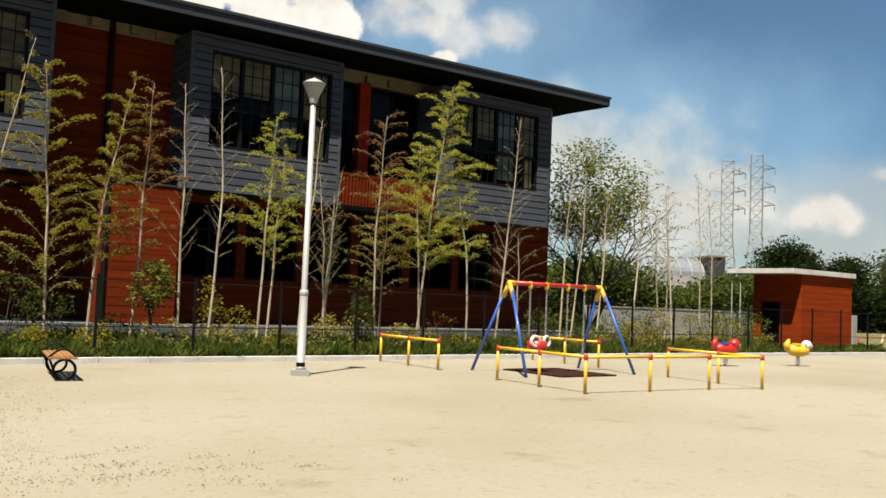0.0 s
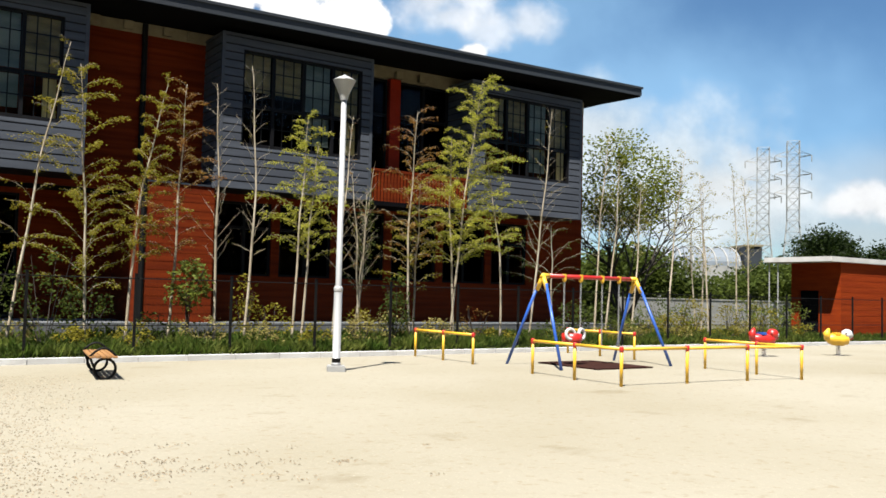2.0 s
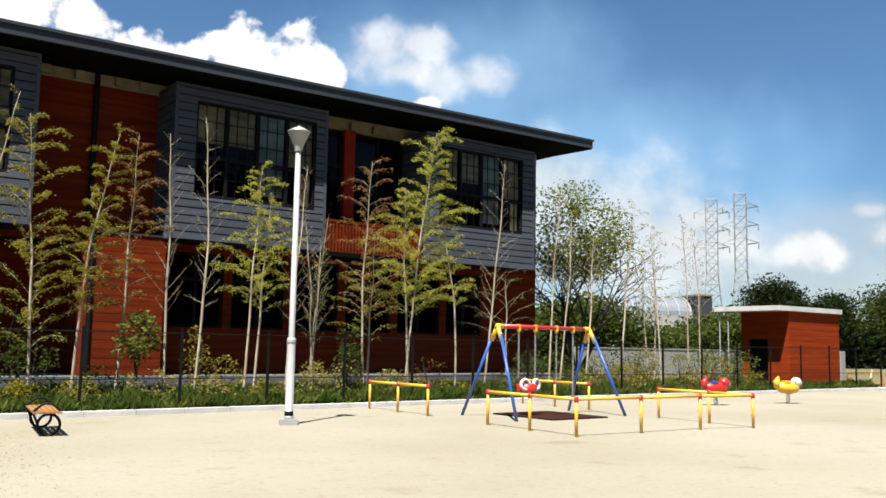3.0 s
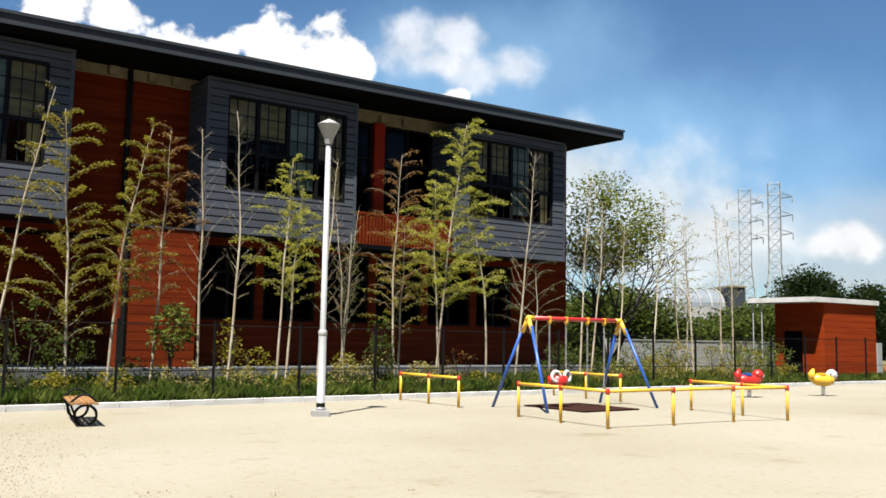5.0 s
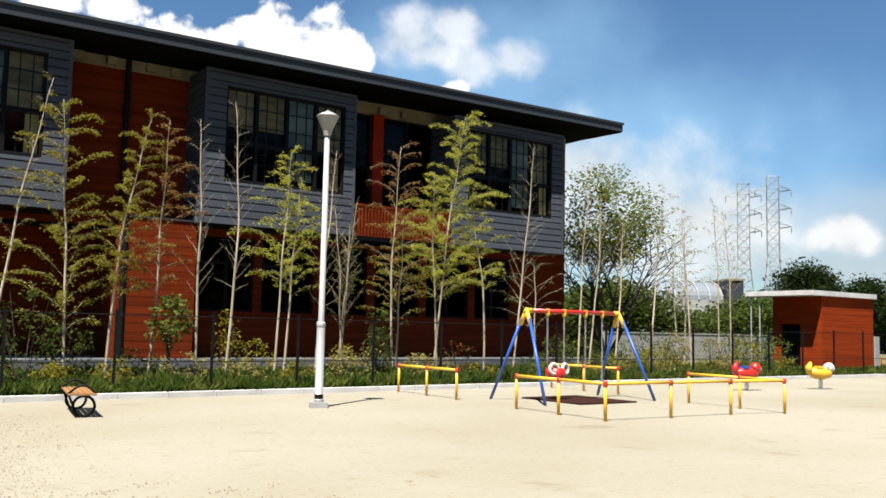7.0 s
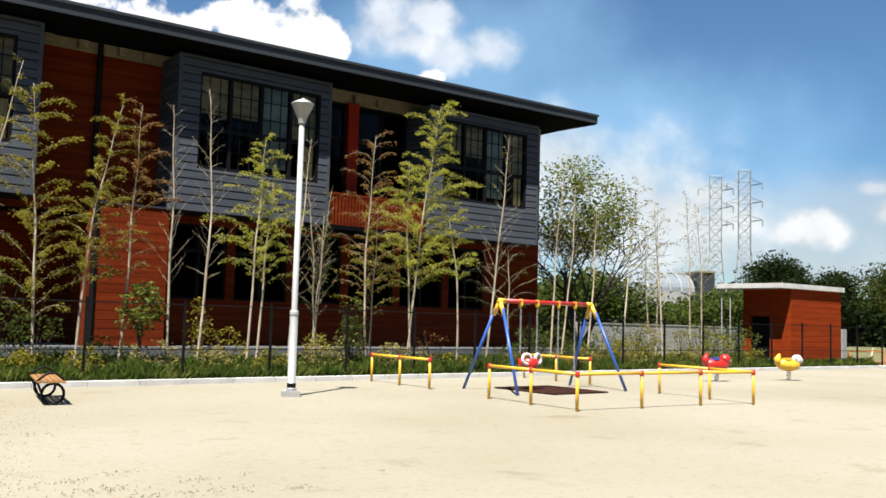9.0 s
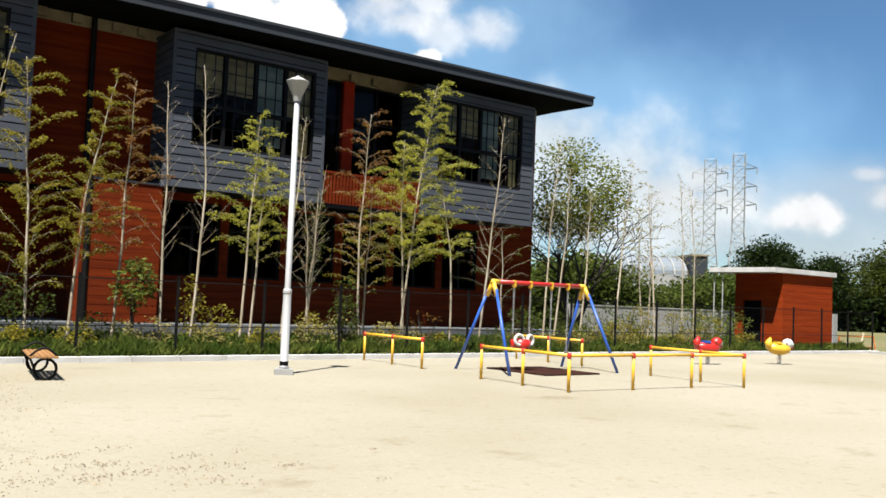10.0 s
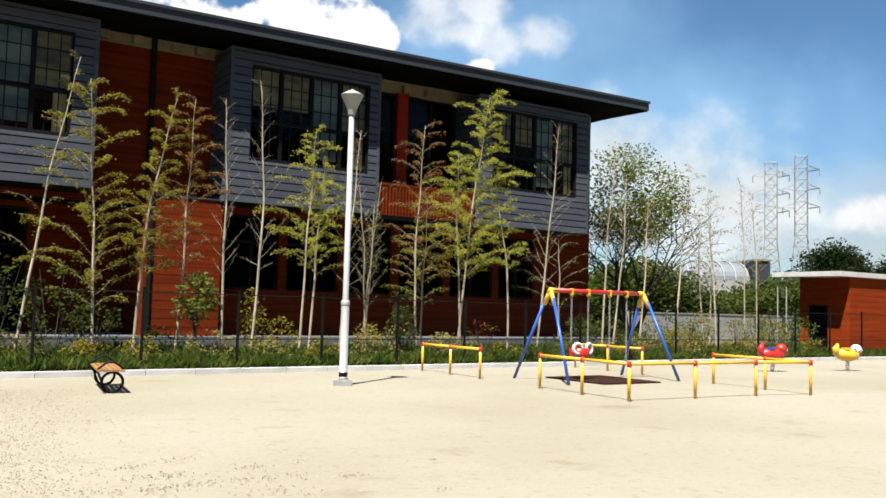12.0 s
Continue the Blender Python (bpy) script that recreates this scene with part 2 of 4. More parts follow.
def grid_sheet(x0, x1, y0, y1, nx, ny, height):
    bm = bmesh.new()
    rows = [[bm.verts.new((x0 + (x1 - x0) * i / nx, y0 + (y1 - y0) * j / ny, height(x0 + (x1 - x0) * i / nx, y0 + (y1 - y0) * j / ny)))
             for i in range(nx + 1)] for j in range(ny + 1)]
    for j in range(ny):
        for i in range(nx):
            bm.faces.new((rows[j][i], rows[j][i + 1], rows[j + 1][i + 1], rows[j + 1][i]))
    return bm


tagged(link("ground", grid_sheet(-1500, 2500, -1500, 2500, 40, 40, lambda x, y: -0.35), FIELD),
       "rough green and brown field reaching the horizon", "ground", kind="structure")

# sand court, one flat slab with a slightly uneven top
bm = bmesh.new()
far = Vector((*CORNER, 0)) + EAST * 56
bm_out = [(-60, KERB_Y + skew(-60) + 0.05), (-60, -33), (far.x, far.y), (CORNER[0], CORNER[1] + 0.05), (22.0, CORNER[1] + 0.05)]
top = [bm.verts.new((x, y, 0)) for x, y in bm_out]
bot = [bm.verts.new((x, y, -0.4)) for x, y in bm_out]
bm.faces.new(top)
for i in range(5):
    bm.faces.new((top[i], bot[i], bot[(i + 1) % 5], top[(i + 1) % 5]))
bmesh.ops.recalc_face_normals(bm, faces=bm.faces)
tagged(link("sand_court", bm, SAND), "pale dry compacted sand playground surface", "ground", kind="structure")


def verge_height(x, y):
    rise = min(1.0, max(0.0, (y - FENCE_Y - 0.1) / 4.5))
    return 0.06 + 0.17 * rise + 0.05 * noise.noise(Vector((x * 0.5, y * 0.5, 0)))


verge = grid_sheet(-30, 37, KERB_Y + 0.12, 30, 134, 24, verge_height)
for v in verge.verts:
    v.co.y += skew(v.co.x) * (30.0 - v.co.y) / 12.0
tagged(link("verge", verge, SOIL, smooth=True),
       "planted earth bank behind the fence", "ground", kind="structure")

# kerb stones
kerb = thing("kerb", "pale concrete kerb stones along the sand", "kerb", kind="structure")
stone = boxes((0.004, 0, -0.2, 0.996, 0.16, 0.11), bevel=0.008)
first = part("kerb_stone", stone, KERB, kerb)
for i in range(-14, 37):
    ob = first if i == -14 else new("kerb_stone", first.data)
    ob.parent = kerb
    ob.matrix_basis = pose(i, KERB_Y + skew(i), 0, 0, 0, math.degrees(math.atan(0.027)) if i < 22 else 0)
for i in range(0, 16):
    ob = new("kerb_stone", first.data)
    ob.parent = kerb
    p = Vector((*CORNER, 0)) + EAST * (i + 1)
    ob.matrix_basis = pose(p.x, p.y, 0, 0, 0, math.degrees(math.atan2(-EAST.y, -EAST.x)))


# ---- building ----
BOX_Y, LOW_Y, BACK_Y = 24.0, 24.4, 25.4
LOW_TOP, BOX_BOT, BOX_TOP = 4.34, 4.32, 8.74
BASE_Z = 0.52
house = thing("school_building", "two-storey red-sided building with grey box bays and overhanging dark roof", "building")


def siding(name, x0, x1, y, z0, z1, mat, parent, step=0.29, face=-1, axis="y", holes=(), lap=0.03, gap=0.004):
    """Lapped boards on one face; each board leans out at its foot. holes: (x0, x1, z0, z1) left free."""
    n = max(1, round((z1 - z0) / step))
    h = (z1 - z0) / n

    def board(s0, s1, a, b):
        bm = bmesh.new()
        o0, o1 = face * lap, face * lap * (0.3 if gap < 0.01 else 0.75)
        pts = []
        for u in (s0, s1):
            for off, z in ((0, a), (o0, a), (o0, a + 0.02), (o1, b - gap), (0, b - gap)):
                pts.append(bm.verts.new((u, y + off, z) if axis == "y" else (y + off, u, z)))
        for i in range(5):
            j = (i + 1) % 5
            bm.faces.new((pts[i], pts[j], pts[5 + j], pts[5 + i]))
        bm.faces.new(pts[:5])
        bm.faces.new(pts[5:][::-1])
        bmesh.ops.recalc_face_normals(bm, faces=bm.faces)
        part(name, bm, mat, parent)

    for k in range(n):
        a, b = z0 + k * h, z0 + (k + 1) * h
        spans = [(x0, x1)]
        for hx0, hx1, hz0, hz1 in holes:
            if b > hz0 + 0.02 and a < hz1 - 0.02:
                spans = [s for s0, s1 in spans for s in ((s0, min(s1, hx0)), (max(s0, hx1), s1)) if s[1] - s[0] > 0.02]
                if hz0 - a > gap + 0.03:              # boards notched round the hole
                    board(hx0, hx1, a, hz0)
                if b - hz1 > gap + 0.03:
                    board(hx0, hx1, hz1, b)
        for s0, s1 in spans:
            board(s0, s1, a, b)


def window(parent, x0, x1, z0, z1, y, cols, bars=(), deep=0.12, label="", fine=0):
    """A dark-framed window in a wall that faces -y. bars: heights of transoms; fine: small glazing bars a light."""
    w = new("window")
    w.parent = parent
    w.matrix_basis = pose(x0, y, z0)
    W, H = x1 - x0, z1 - z0
    f = 0.07
    part("window_frame", boxes((0, 0, 0, W, deep, f), (0, 0, H - f, W, deep, H), (0, 0, f, f, deep, H - f), (W - f, 0, f, W, deep, H - f)), FRAME, w)
    xs = [W * i / cols for i in range(cols + 1)]
    for x in xs[1:-1]:
        part("mullion", boxes((x - 0.045, -0.003, f, x + 0.045, deep - 0.003, H - f)), FRAME, w)
    for z in bars:
        part("transom", boxes((f, 0.003, z - 0.045, W - f, deep - 0.006, z + 0.045)), FRAME, w)
    zs = [0] + list(bars) + [H]
    for i in range(cols):
        for a, b in zip(zs, zs[1:]):
            part("pane", boxes((xs[i] + 0.04, deep * 0.55, a + 0.04, xs[i + 1] - 0.04, deep * 0.55 + 0.008, b - 0.04)), GLASS, w)
            for k in range(1, fine + 1):
                x = xs[i] + (xs[i + 1] - xs[i]) * k / (fine + 1)
                part("glazing_bar", boxes((x - 0.012, deep * 0.5, a + 0.04, x + 0.012, deep * 0.5 + 0.03, b - 0.04)), FRAME, w)
            rows = max(1, round((b - a) / 0.5))
            for k in range(1, rows if fine else 1):
                z = a + (b - a) * k / rows
                part("glazing_bar", boxes((xs[i] + 0.04, deep * 0.48, z - 0.012, xs[i + 1] - 0.04, deep * 0.48 + 0.03, z + 0.012)), FRAME, w)
    return w


# core: floors, back and end walls, inner partitions
XL, XR, YB = -14.0, 23.95, 40.0
part("floor_slab", boxes((XL, BACK_Y + 0.26, 0.2, XR - 0.3, YB, BASE_Z - 0.004)), CONCRETE, house)
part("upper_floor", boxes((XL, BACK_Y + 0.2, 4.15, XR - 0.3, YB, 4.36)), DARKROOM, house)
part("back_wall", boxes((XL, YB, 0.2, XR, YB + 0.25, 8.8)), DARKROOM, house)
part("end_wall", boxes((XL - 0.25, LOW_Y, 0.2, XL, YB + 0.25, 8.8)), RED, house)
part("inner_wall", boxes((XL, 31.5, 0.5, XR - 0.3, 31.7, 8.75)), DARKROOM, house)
part("footing", boxes((XL, LOW_Y - 0.55, 0.1, XR + 0.1, LOW_Y + 1.25, BASE_Z)), FOOTING, house, "grey concrete footing")
# right end wall with siding
part("end_wall", boxes((XR - 0.3, BACK_Y + 0.254, BASE_Z, XR, YB, 8.9)), RED, house)
part("upper_end_pier", boxes((22.4, BACK_Y, 4.364, XR, BACK_Y + 0.25, 8.62)), RED, house)
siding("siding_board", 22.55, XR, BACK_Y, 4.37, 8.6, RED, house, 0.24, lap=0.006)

# lower wall: recessed behind two piers that stand forward under the bays
LOW_WINDOWS = [(9.33, 11.04), (11.31, 13.09), (13.49, 15.06), (15.35, 17.15), (17.43, 19.27), (19.55, 21.2)]
WZ0, WZ1 = 1.88, 4.10
piers, edge = [], 8.85
for a, b in LOW_WINDOWS:
    piers.append((edge, a))
    edge = b
piers.append((edge, XR))
bm = bmesh.new()
for a, b in piers:
    box(bm, a, BACK_Y, WZ0, b, BACK_Y + 0.25, WZ1)
box(bm, 8.85, BACK_Y, BASE_Z, XR, BACK_Y + 0.25, WZ0)
box(bm, 8.85, BACK_Y, WZ1, XR, BACK_Y + 0.25, 4.36)
part("lower_wall", bm, RED, house)
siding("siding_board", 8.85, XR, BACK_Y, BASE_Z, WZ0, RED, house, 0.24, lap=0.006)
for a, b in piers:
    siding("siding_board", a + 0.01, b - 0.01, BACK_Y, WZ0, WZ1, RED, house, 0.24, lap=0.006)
for a, b in LOW_WINDOWS:
    window(house, a, b, WZ0, WZ1, BACK_Y + 0.06, 2, (1.45,))
part("pier", boxes((6.95, LOW_Y, BASE_Z, 8.85, BACK_Y + 0.2, LOW_TOP)), RED, house)
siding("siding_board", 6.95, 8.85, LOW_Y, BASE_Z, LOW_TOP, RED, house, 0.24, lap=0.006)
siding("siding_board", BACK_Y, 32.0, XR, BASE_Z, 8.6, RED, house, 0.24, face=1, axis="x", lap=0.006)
part("ledge", boxes((6.93, LOW_Y - 0.03, LOW_TOP, 8.75, BACK_Y, LOW_TOP + 0.05)), FASCIA, house)
# Near-black slab: the shade on its edge and underside is painted in.
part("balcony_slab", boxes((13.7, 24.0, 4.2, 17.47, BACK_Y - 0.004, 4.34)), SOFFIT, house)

# recessed walls: left of the lit pier, and the upper storey between the bays
part("recessed_wall", boxes((XL, 27.0, BASE_Z, -0.6, 27.2, 4.15), (-0.6, 27.0, 4.0, 4.2, 27.2, 4.15), (4.2, 27.0, BASE_Z, 6.95, 27.2, 4.15), (6.75, LOW_Y + 0.1, BASE_Z, 6.946, 26.996, 4.146)), RED, house)
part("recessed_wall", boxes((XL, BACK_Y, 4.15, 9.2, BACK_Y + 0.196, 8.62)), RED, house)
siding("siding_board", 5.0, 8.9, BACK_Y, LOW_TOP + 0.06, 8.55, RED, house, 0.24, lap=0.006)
siding("siding_board", 4.2, 6.75, 27.0, BASE_Z, 4.15, RED, house, 0.24, lap=0.006)
window(house, -0.6, 4.2, BASE_Z, 4.0, 27.04, 3, (2.4,))
part("wall_head", boxes((XL, BACK_Y - 0.02, 8.62, XR, BACK_Y + 0.2, 9.1)), BEIGE, house, "beige rendered wall head under the eaves")
for x in (5.6, 6.5, 7.6, 8.3, 15.4, 16.3):
    part("rafter_block", boxes((x - 0.13, BACK_Y - 0.2, 8.66, x + 0.13, BACK_Y - 0.02, 8.9), bevel=0.01), BEIGE, house)
part("downpipe", pipe((6.88, LOW_Y + 0.02, BASE_Z), (6.88, LOW_Y + 0.02, LOW_TOP + 0.1), (6.98, BACK_Y - 0.1, LOW_TOP + 0.6), (6.98, BACK_Y - 0.1, 8.9), r=0.08), BLACK, house)


def bay(x0, x1, win):
    """A projecting upper-storey box clad in grey boards with one large window."""
    b = new("bay")
    b.parent = house
    wx0, wx1, wz0, wz1 = win
    back = BACK_Y + 0.2
    for dims in ((x0, BOX_Y, BOX_BOT, x1, back, BOX_BOT + 0.15), (x0, BOX_Y, BOX_TOP - 0.15, x1, back, BOX_TOP),
               (x0, BOX_Y + 0.002, BOX_BOT + 0.15, x0 + 0.15, back, BOX_TOP - 0.15), (x1 - 0.15, BOX_Y + 0.002, BOX_BOT + 0.15, x1, back, BOX_TOP - 0.15),
               (x0 + 0.15, BOX_Y, BOX_BOT + 0.15, wx0, BOX_Y + 0.15, BOX_TOP - 0.15), (wx1, BOX_Y, BOX_BOT + 0.15, x1 - 0.15, BOX_Y + 0.15, BOX_TOP - 0.15),
               (wx0, BOX_Y, BOX_BOT + 0.15, wx1, BOX_Y + 0.15, wz0), (wx0, BOX_Y, wz1, wx1, BOX_Y + 0.15, BOX_TOP - 0.15)):
        # Near-black backing: the shadow in the board gaps is put into its colour.
        part("bay_wall", boxes(dims), FRAME, b)
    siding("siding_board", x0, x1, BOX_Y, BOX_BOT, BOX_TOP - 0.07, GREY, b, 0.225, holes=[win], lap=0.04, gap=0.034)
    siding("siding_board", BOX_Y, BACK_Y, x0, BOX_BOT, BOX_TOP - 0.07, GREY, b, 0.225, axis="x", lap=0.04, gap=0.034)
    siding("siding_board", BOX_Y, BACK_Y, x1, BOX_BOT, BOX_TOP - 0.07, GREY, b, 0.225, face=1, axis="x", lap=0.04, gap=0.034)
    part("coping", boxes((x0 - 0.05, BOX_Y - 0.05, BOX_TOP - 0.07, x1 + 0.05, BOX_Y + 0.1, BOX_TOP + 0.02),
                         (x0 - 0.05, BOX_Y + 0.1, BOX_TOP - 0.07, x0 + 0.1, BACK_Y, BOX_TOP + 0.02), bevel=0.015), GREY, b)
    part("corner_trim", boxes((x0 - 0.045, BOX_Y - 0.045, BOX_BOT, x0 + 0.05, BOX_Y + 0.05, BOX_TOP - 0.07)), GREY, b)
    part("corner_trim", boxes((x1 - 0.05, BOX_Y - 0.045, BOX_BOT, x1 + 0.045, BOX_Y + 0.05, BOX_TOP - 0.07)), GREY, b)
    return b


for x0, x1, win in ((0.3, 5.15, (0.85, 4.6, 5.6, 8.3)), (8.8, 13.62, (9.40, 13.28, 5.58, 8.32)), (17.55, 22.5, (18.1, 21.95, 5.62, 8.36))):
    bay(x0, x1, win)
    wx0, wx1, wz0, wz1 = win
    w = window(house, wx0, wx1, wz0, wz1, BOX_Y + 0.02, 4, (1.15,), fine=2)
    W, H = wx1 - wx0, wz1 - wz0
    for k, (m, lab) in enumerate(((BLIND, "olive roller blind"), (BLIND, "olive roller blind"), (PALEBLIND, "pale roller blind"), (BLIND, "olive roller blind"))):
        part("blind", boxes((W * k / 4 + 0.06, 0.15, 1.25 + (0.35 if k < 2 else 0), W * (k + 1) / 4 - 0.06, 0.16, H - 0.05)), m, w, lab)
    part("blind", boxes((W * 0.5 + 0.06, 0.15, 0.25, W * 0.75 - 0.06, 0.16, 1.1)), PALEBLIND, w, "pale roller blind")
    part("curtain", boxes((W - 0.42, 0.17, 0.08, W - 0.1, 0.2, 1.1)), CURTAIN, w, "ochre curtain")

# glazed recess with balcony between the two right-hand bays
part("red_column", boxes((15.06, BACK_Y - 0.15, 4.45, 15.46, BACK_Y + 0.2, 8.62)), COLUMN, house, "smooth bright red column")
for a, b in ((13.65, 15.04), (15.48, 17.5)):
    window(house, a, b, 4.5, 8.6, BACK_Y + 0.02, 2, (2.9,))
rail = new("balcony_rail")
rail.parent = house
part("top_rail", boxes((13.70, 24.02, 5.28, 17.47, 24.10, 5.36)), RED, rail)
x = 13.74
while x < 17.4:
    part("slat", boxes((x, 24.03, 4.34, x + 0.07, 24.08, 5.28)), RED, rail)
    x += 0.12

# roof with a slight fall towards the left end
EAVE_Y, ROOF_END = 23.3, 24.9


def roof_z(x):
    return 8.83 + (x - 3.0) * 0.0125


bm = bmesh.new()
sect = ((EAVE_Y, 0.0), (EAVE_Y, 0.34), (32.5, 1.7), (41.0, 0.34), (41.0, 0.0), (BACK_Y, -0.02 + 0.08))
rings = [[bm.verts.new((x, y, roof_z(x) + z)) for y, z in sect] for x in (XL - 1.0, 5.0, 15.0, ROOF_END)]
for a, b in zip(rings, rings[1:]):
    for k in range(6):
        bm.faces.new((a[k], a[(k + 1) % 6], b[(k + 1) % 6], b[k]))
bm.faces.new(rings[0])
bm.faces.new(rings[-1][::-1])
bmesh.ops.recalc_face_normals(bm, faces=bm.faces)
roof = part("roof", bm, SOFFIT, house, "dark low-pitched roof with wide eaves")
bm = bmesh.new()
for dz0, dz1, out in ((0.04, 0.30, 0.03), (0.30, 0.38, 0.07)):
    a = [[bm.verts.new((x, EAVE_Y - o, roof_z(x) + z)) for o, z in ((0, dz0), (out, dz0), (out, dz1), (0, dz1))] for x in (XL - 1.0, ROOF_END + out)]
    for k in range(4):
        bm.faces.new((a[0][k], a[0][(k + 1) % 4], a[1][(k + 1) % 4], a[1][k]))
    bm.faces.new(a[0])
    bm.faces.new(a[1][::-1])
bmesh.ops.recalc_face_normals(bm, faces=bm.faces)
part("fascia", bm, FASCIA, roof, "dark grey metal fascia")


# ---- fence ----
fence = thing("mesh_fence", "dark brown steel mesh fence along the kerb", "fence")
post = part("post", boxes((-0.024, -0.024, 0.0, 0.024, 0.024, 1.69), (-0.029, -0.029, 1.69, 0.029, 0.029, 1.71)), BLACK, fence)
FENCE_X = [4.98 + 2.0 * i for i in range(-12, 17)]
for i, x in enumerate(FENCE_X):
    ob = post if i == 0 else new("post", post.data)
    ob.parent = fence
    ob.matrix_basis = pose(x, FENCE_Y + skew(x), 0.02)
bm = bmesh.new()
for z in (0.16, 0.70, 1.63):
    tube(bm, [(x, FENCE_Y + skew(x), z) for x in FENCE_X], 0.010, 5)
part("rail_wire", bm, BLACK, fence)
bm = bmesh.new()
x = 0.0
while x < FENCE_X[-1]:
    tube(bm, [(x, FENCE_Y + skew(x) - 0.012, 0.14), (x, FENCE_Y + skew(x) - 0.012, 1.67)], 0.001, 3, cap=False)
    x += 0.075
z = 0.2
while z < 1.63:
    tube(bm, [(x, FENCE_Y + skew(x) - 0.016, z) for x in (0.0, 22.0, FENCE_X[-1])], 0.001, 3, cap=False)
    z += 0.15
tagged(part("wire_mesh", bm, BLACK, fence), kind="stuff")


# ---- equipment shed beside the yard ----
def build_shed():
    s = thing("clad_shed", "red-brown clad shed with a black door and pale flat roof", "shed", 0, 0, 0)
    x0, x1, y0, y1, h = 31.85, 35.55, 19.42, 21.55, 3.06
    part("front_wall", boxes((x0, y0, 0, x1, y0 + 0.2, h)), SHEDRED, s)
    part("side_wall", boxes((x0, y0 + 0.2, 0, x0 + 0.2, 20.35, h), (x0, 21.22, 0, x0 + 0.2, y1, h), (x0, 20.35, 1.97, x0 + 0.2, 21.22, h)), SHEDRED, s)
    part("side_wall", boxes((x1 - 0.2, y0 + 0.2, 0, x1, y1, h)), SHEDRED, s)
    part("rear_wall", boxes((x0 + 0.2, y1 - 0.2, 0, x1 - 0.2, y1, h)), SHEDRED, s)
    siding("cladding_board", x0, x1, y0, 0.1, h - 0.02, SHEDRED, s, 0.23, lap=0.005)
    siding("cladding_board", y0, y1, x0, 0.1, h - 0.02, SHEDRED, s, 0.23, axis="x", holes=[(20.35, 21.22, 0, 1.97)], lap=0.005)
    d = part("door", boxes((x0 + 0.12, 20.37, 0.06, x0 + 0.17, 21.2, 1.95)), SOFFIT, s, "black metal door")
    part("handle", pipe((x0 + 0.08, 20.46, 0.95), (x0 + 0.08, 20.46, 1.1), r=0.012), BLACK, d)
    part("roof_slab", boxes((x0 - 0.77, y0 - 0.12, h, x1 + 0.12, 22.3, h + 0.2), bevel=0.015), KERB, s, "pale concrete roof slab with deep eaves")
    for y in (21.75, 22.15):
        part("eave_post", pipe((x0 - 0.6, y, 0.1), (x0 - 0.6, y, h), r=0.025), GALV, s)
    part("meter_cabinet", boxes((x1 + 0.15, y0 + 0.02, 0, x1 + 0.5, y0 + 0.3, 1.55), bevel=0.01), GALV, s, "pale grey metal cabinet")


build_shed()


# ---- lamps ----
def build_lamp(x, y, h):
    s = thing("park_lamp", "white steel park lamp with conical frosted head on concrete block", "street lamp", x, y, 0, -24, group="park lamps")
    part("base_block", boxes((-0.165, -0.165, -0.05, 0.165, 0.165, 0.11), bevel=0.015), CONCRETE, s)
    part("pole", lathe(bmesh.new(), [(0.09, 0.11), (0.09, 0.15), (0.075, 0.16), (0.075, 1.5), (0.054, 1.56), (0.05, h - 0.42)]), GALV, s, smooth=True)
    part("base_collar", lathe(bmesh.new(), [(0.08, 0.16), (0.08, 0.24)]), BLACK, s)
    part("joint_collar", lathe(bmesh.new(), [(0.078, 1.46), (0.082, 1.48), (0.082, 1.53), (0.07, 1.56)]), GALV, s, smooth=True)
    head = part("head", lathe(bmesh.new(), [(0.065, h - 0.46), (0.075, h - 0.44), (0.085, h - 0.38), (0.205, h - 0.11)], 24), LAMPGLASS, s, "frosted glass cone")
    part("socket", lathe(bmesh.new(), [(0.07, h - 0.47), (0.075, h - 0.40), (0.05, h - 0.36), (0.035, h - 0.2)]), GALV, head)
    part("cap", lathe(bmesh.new(), [(0.208, h - 0.11), (0.212, h - 0.095), (0.12, h - 0.04), (0.04, h - 0.005), (0.02, h + 0.015)], 24), GALV, head, "pale metal cap", smooth=True)


build_lamp(7.72, 14.63, 5.5)
build_lamp(32.1, 12.14, 5.5)


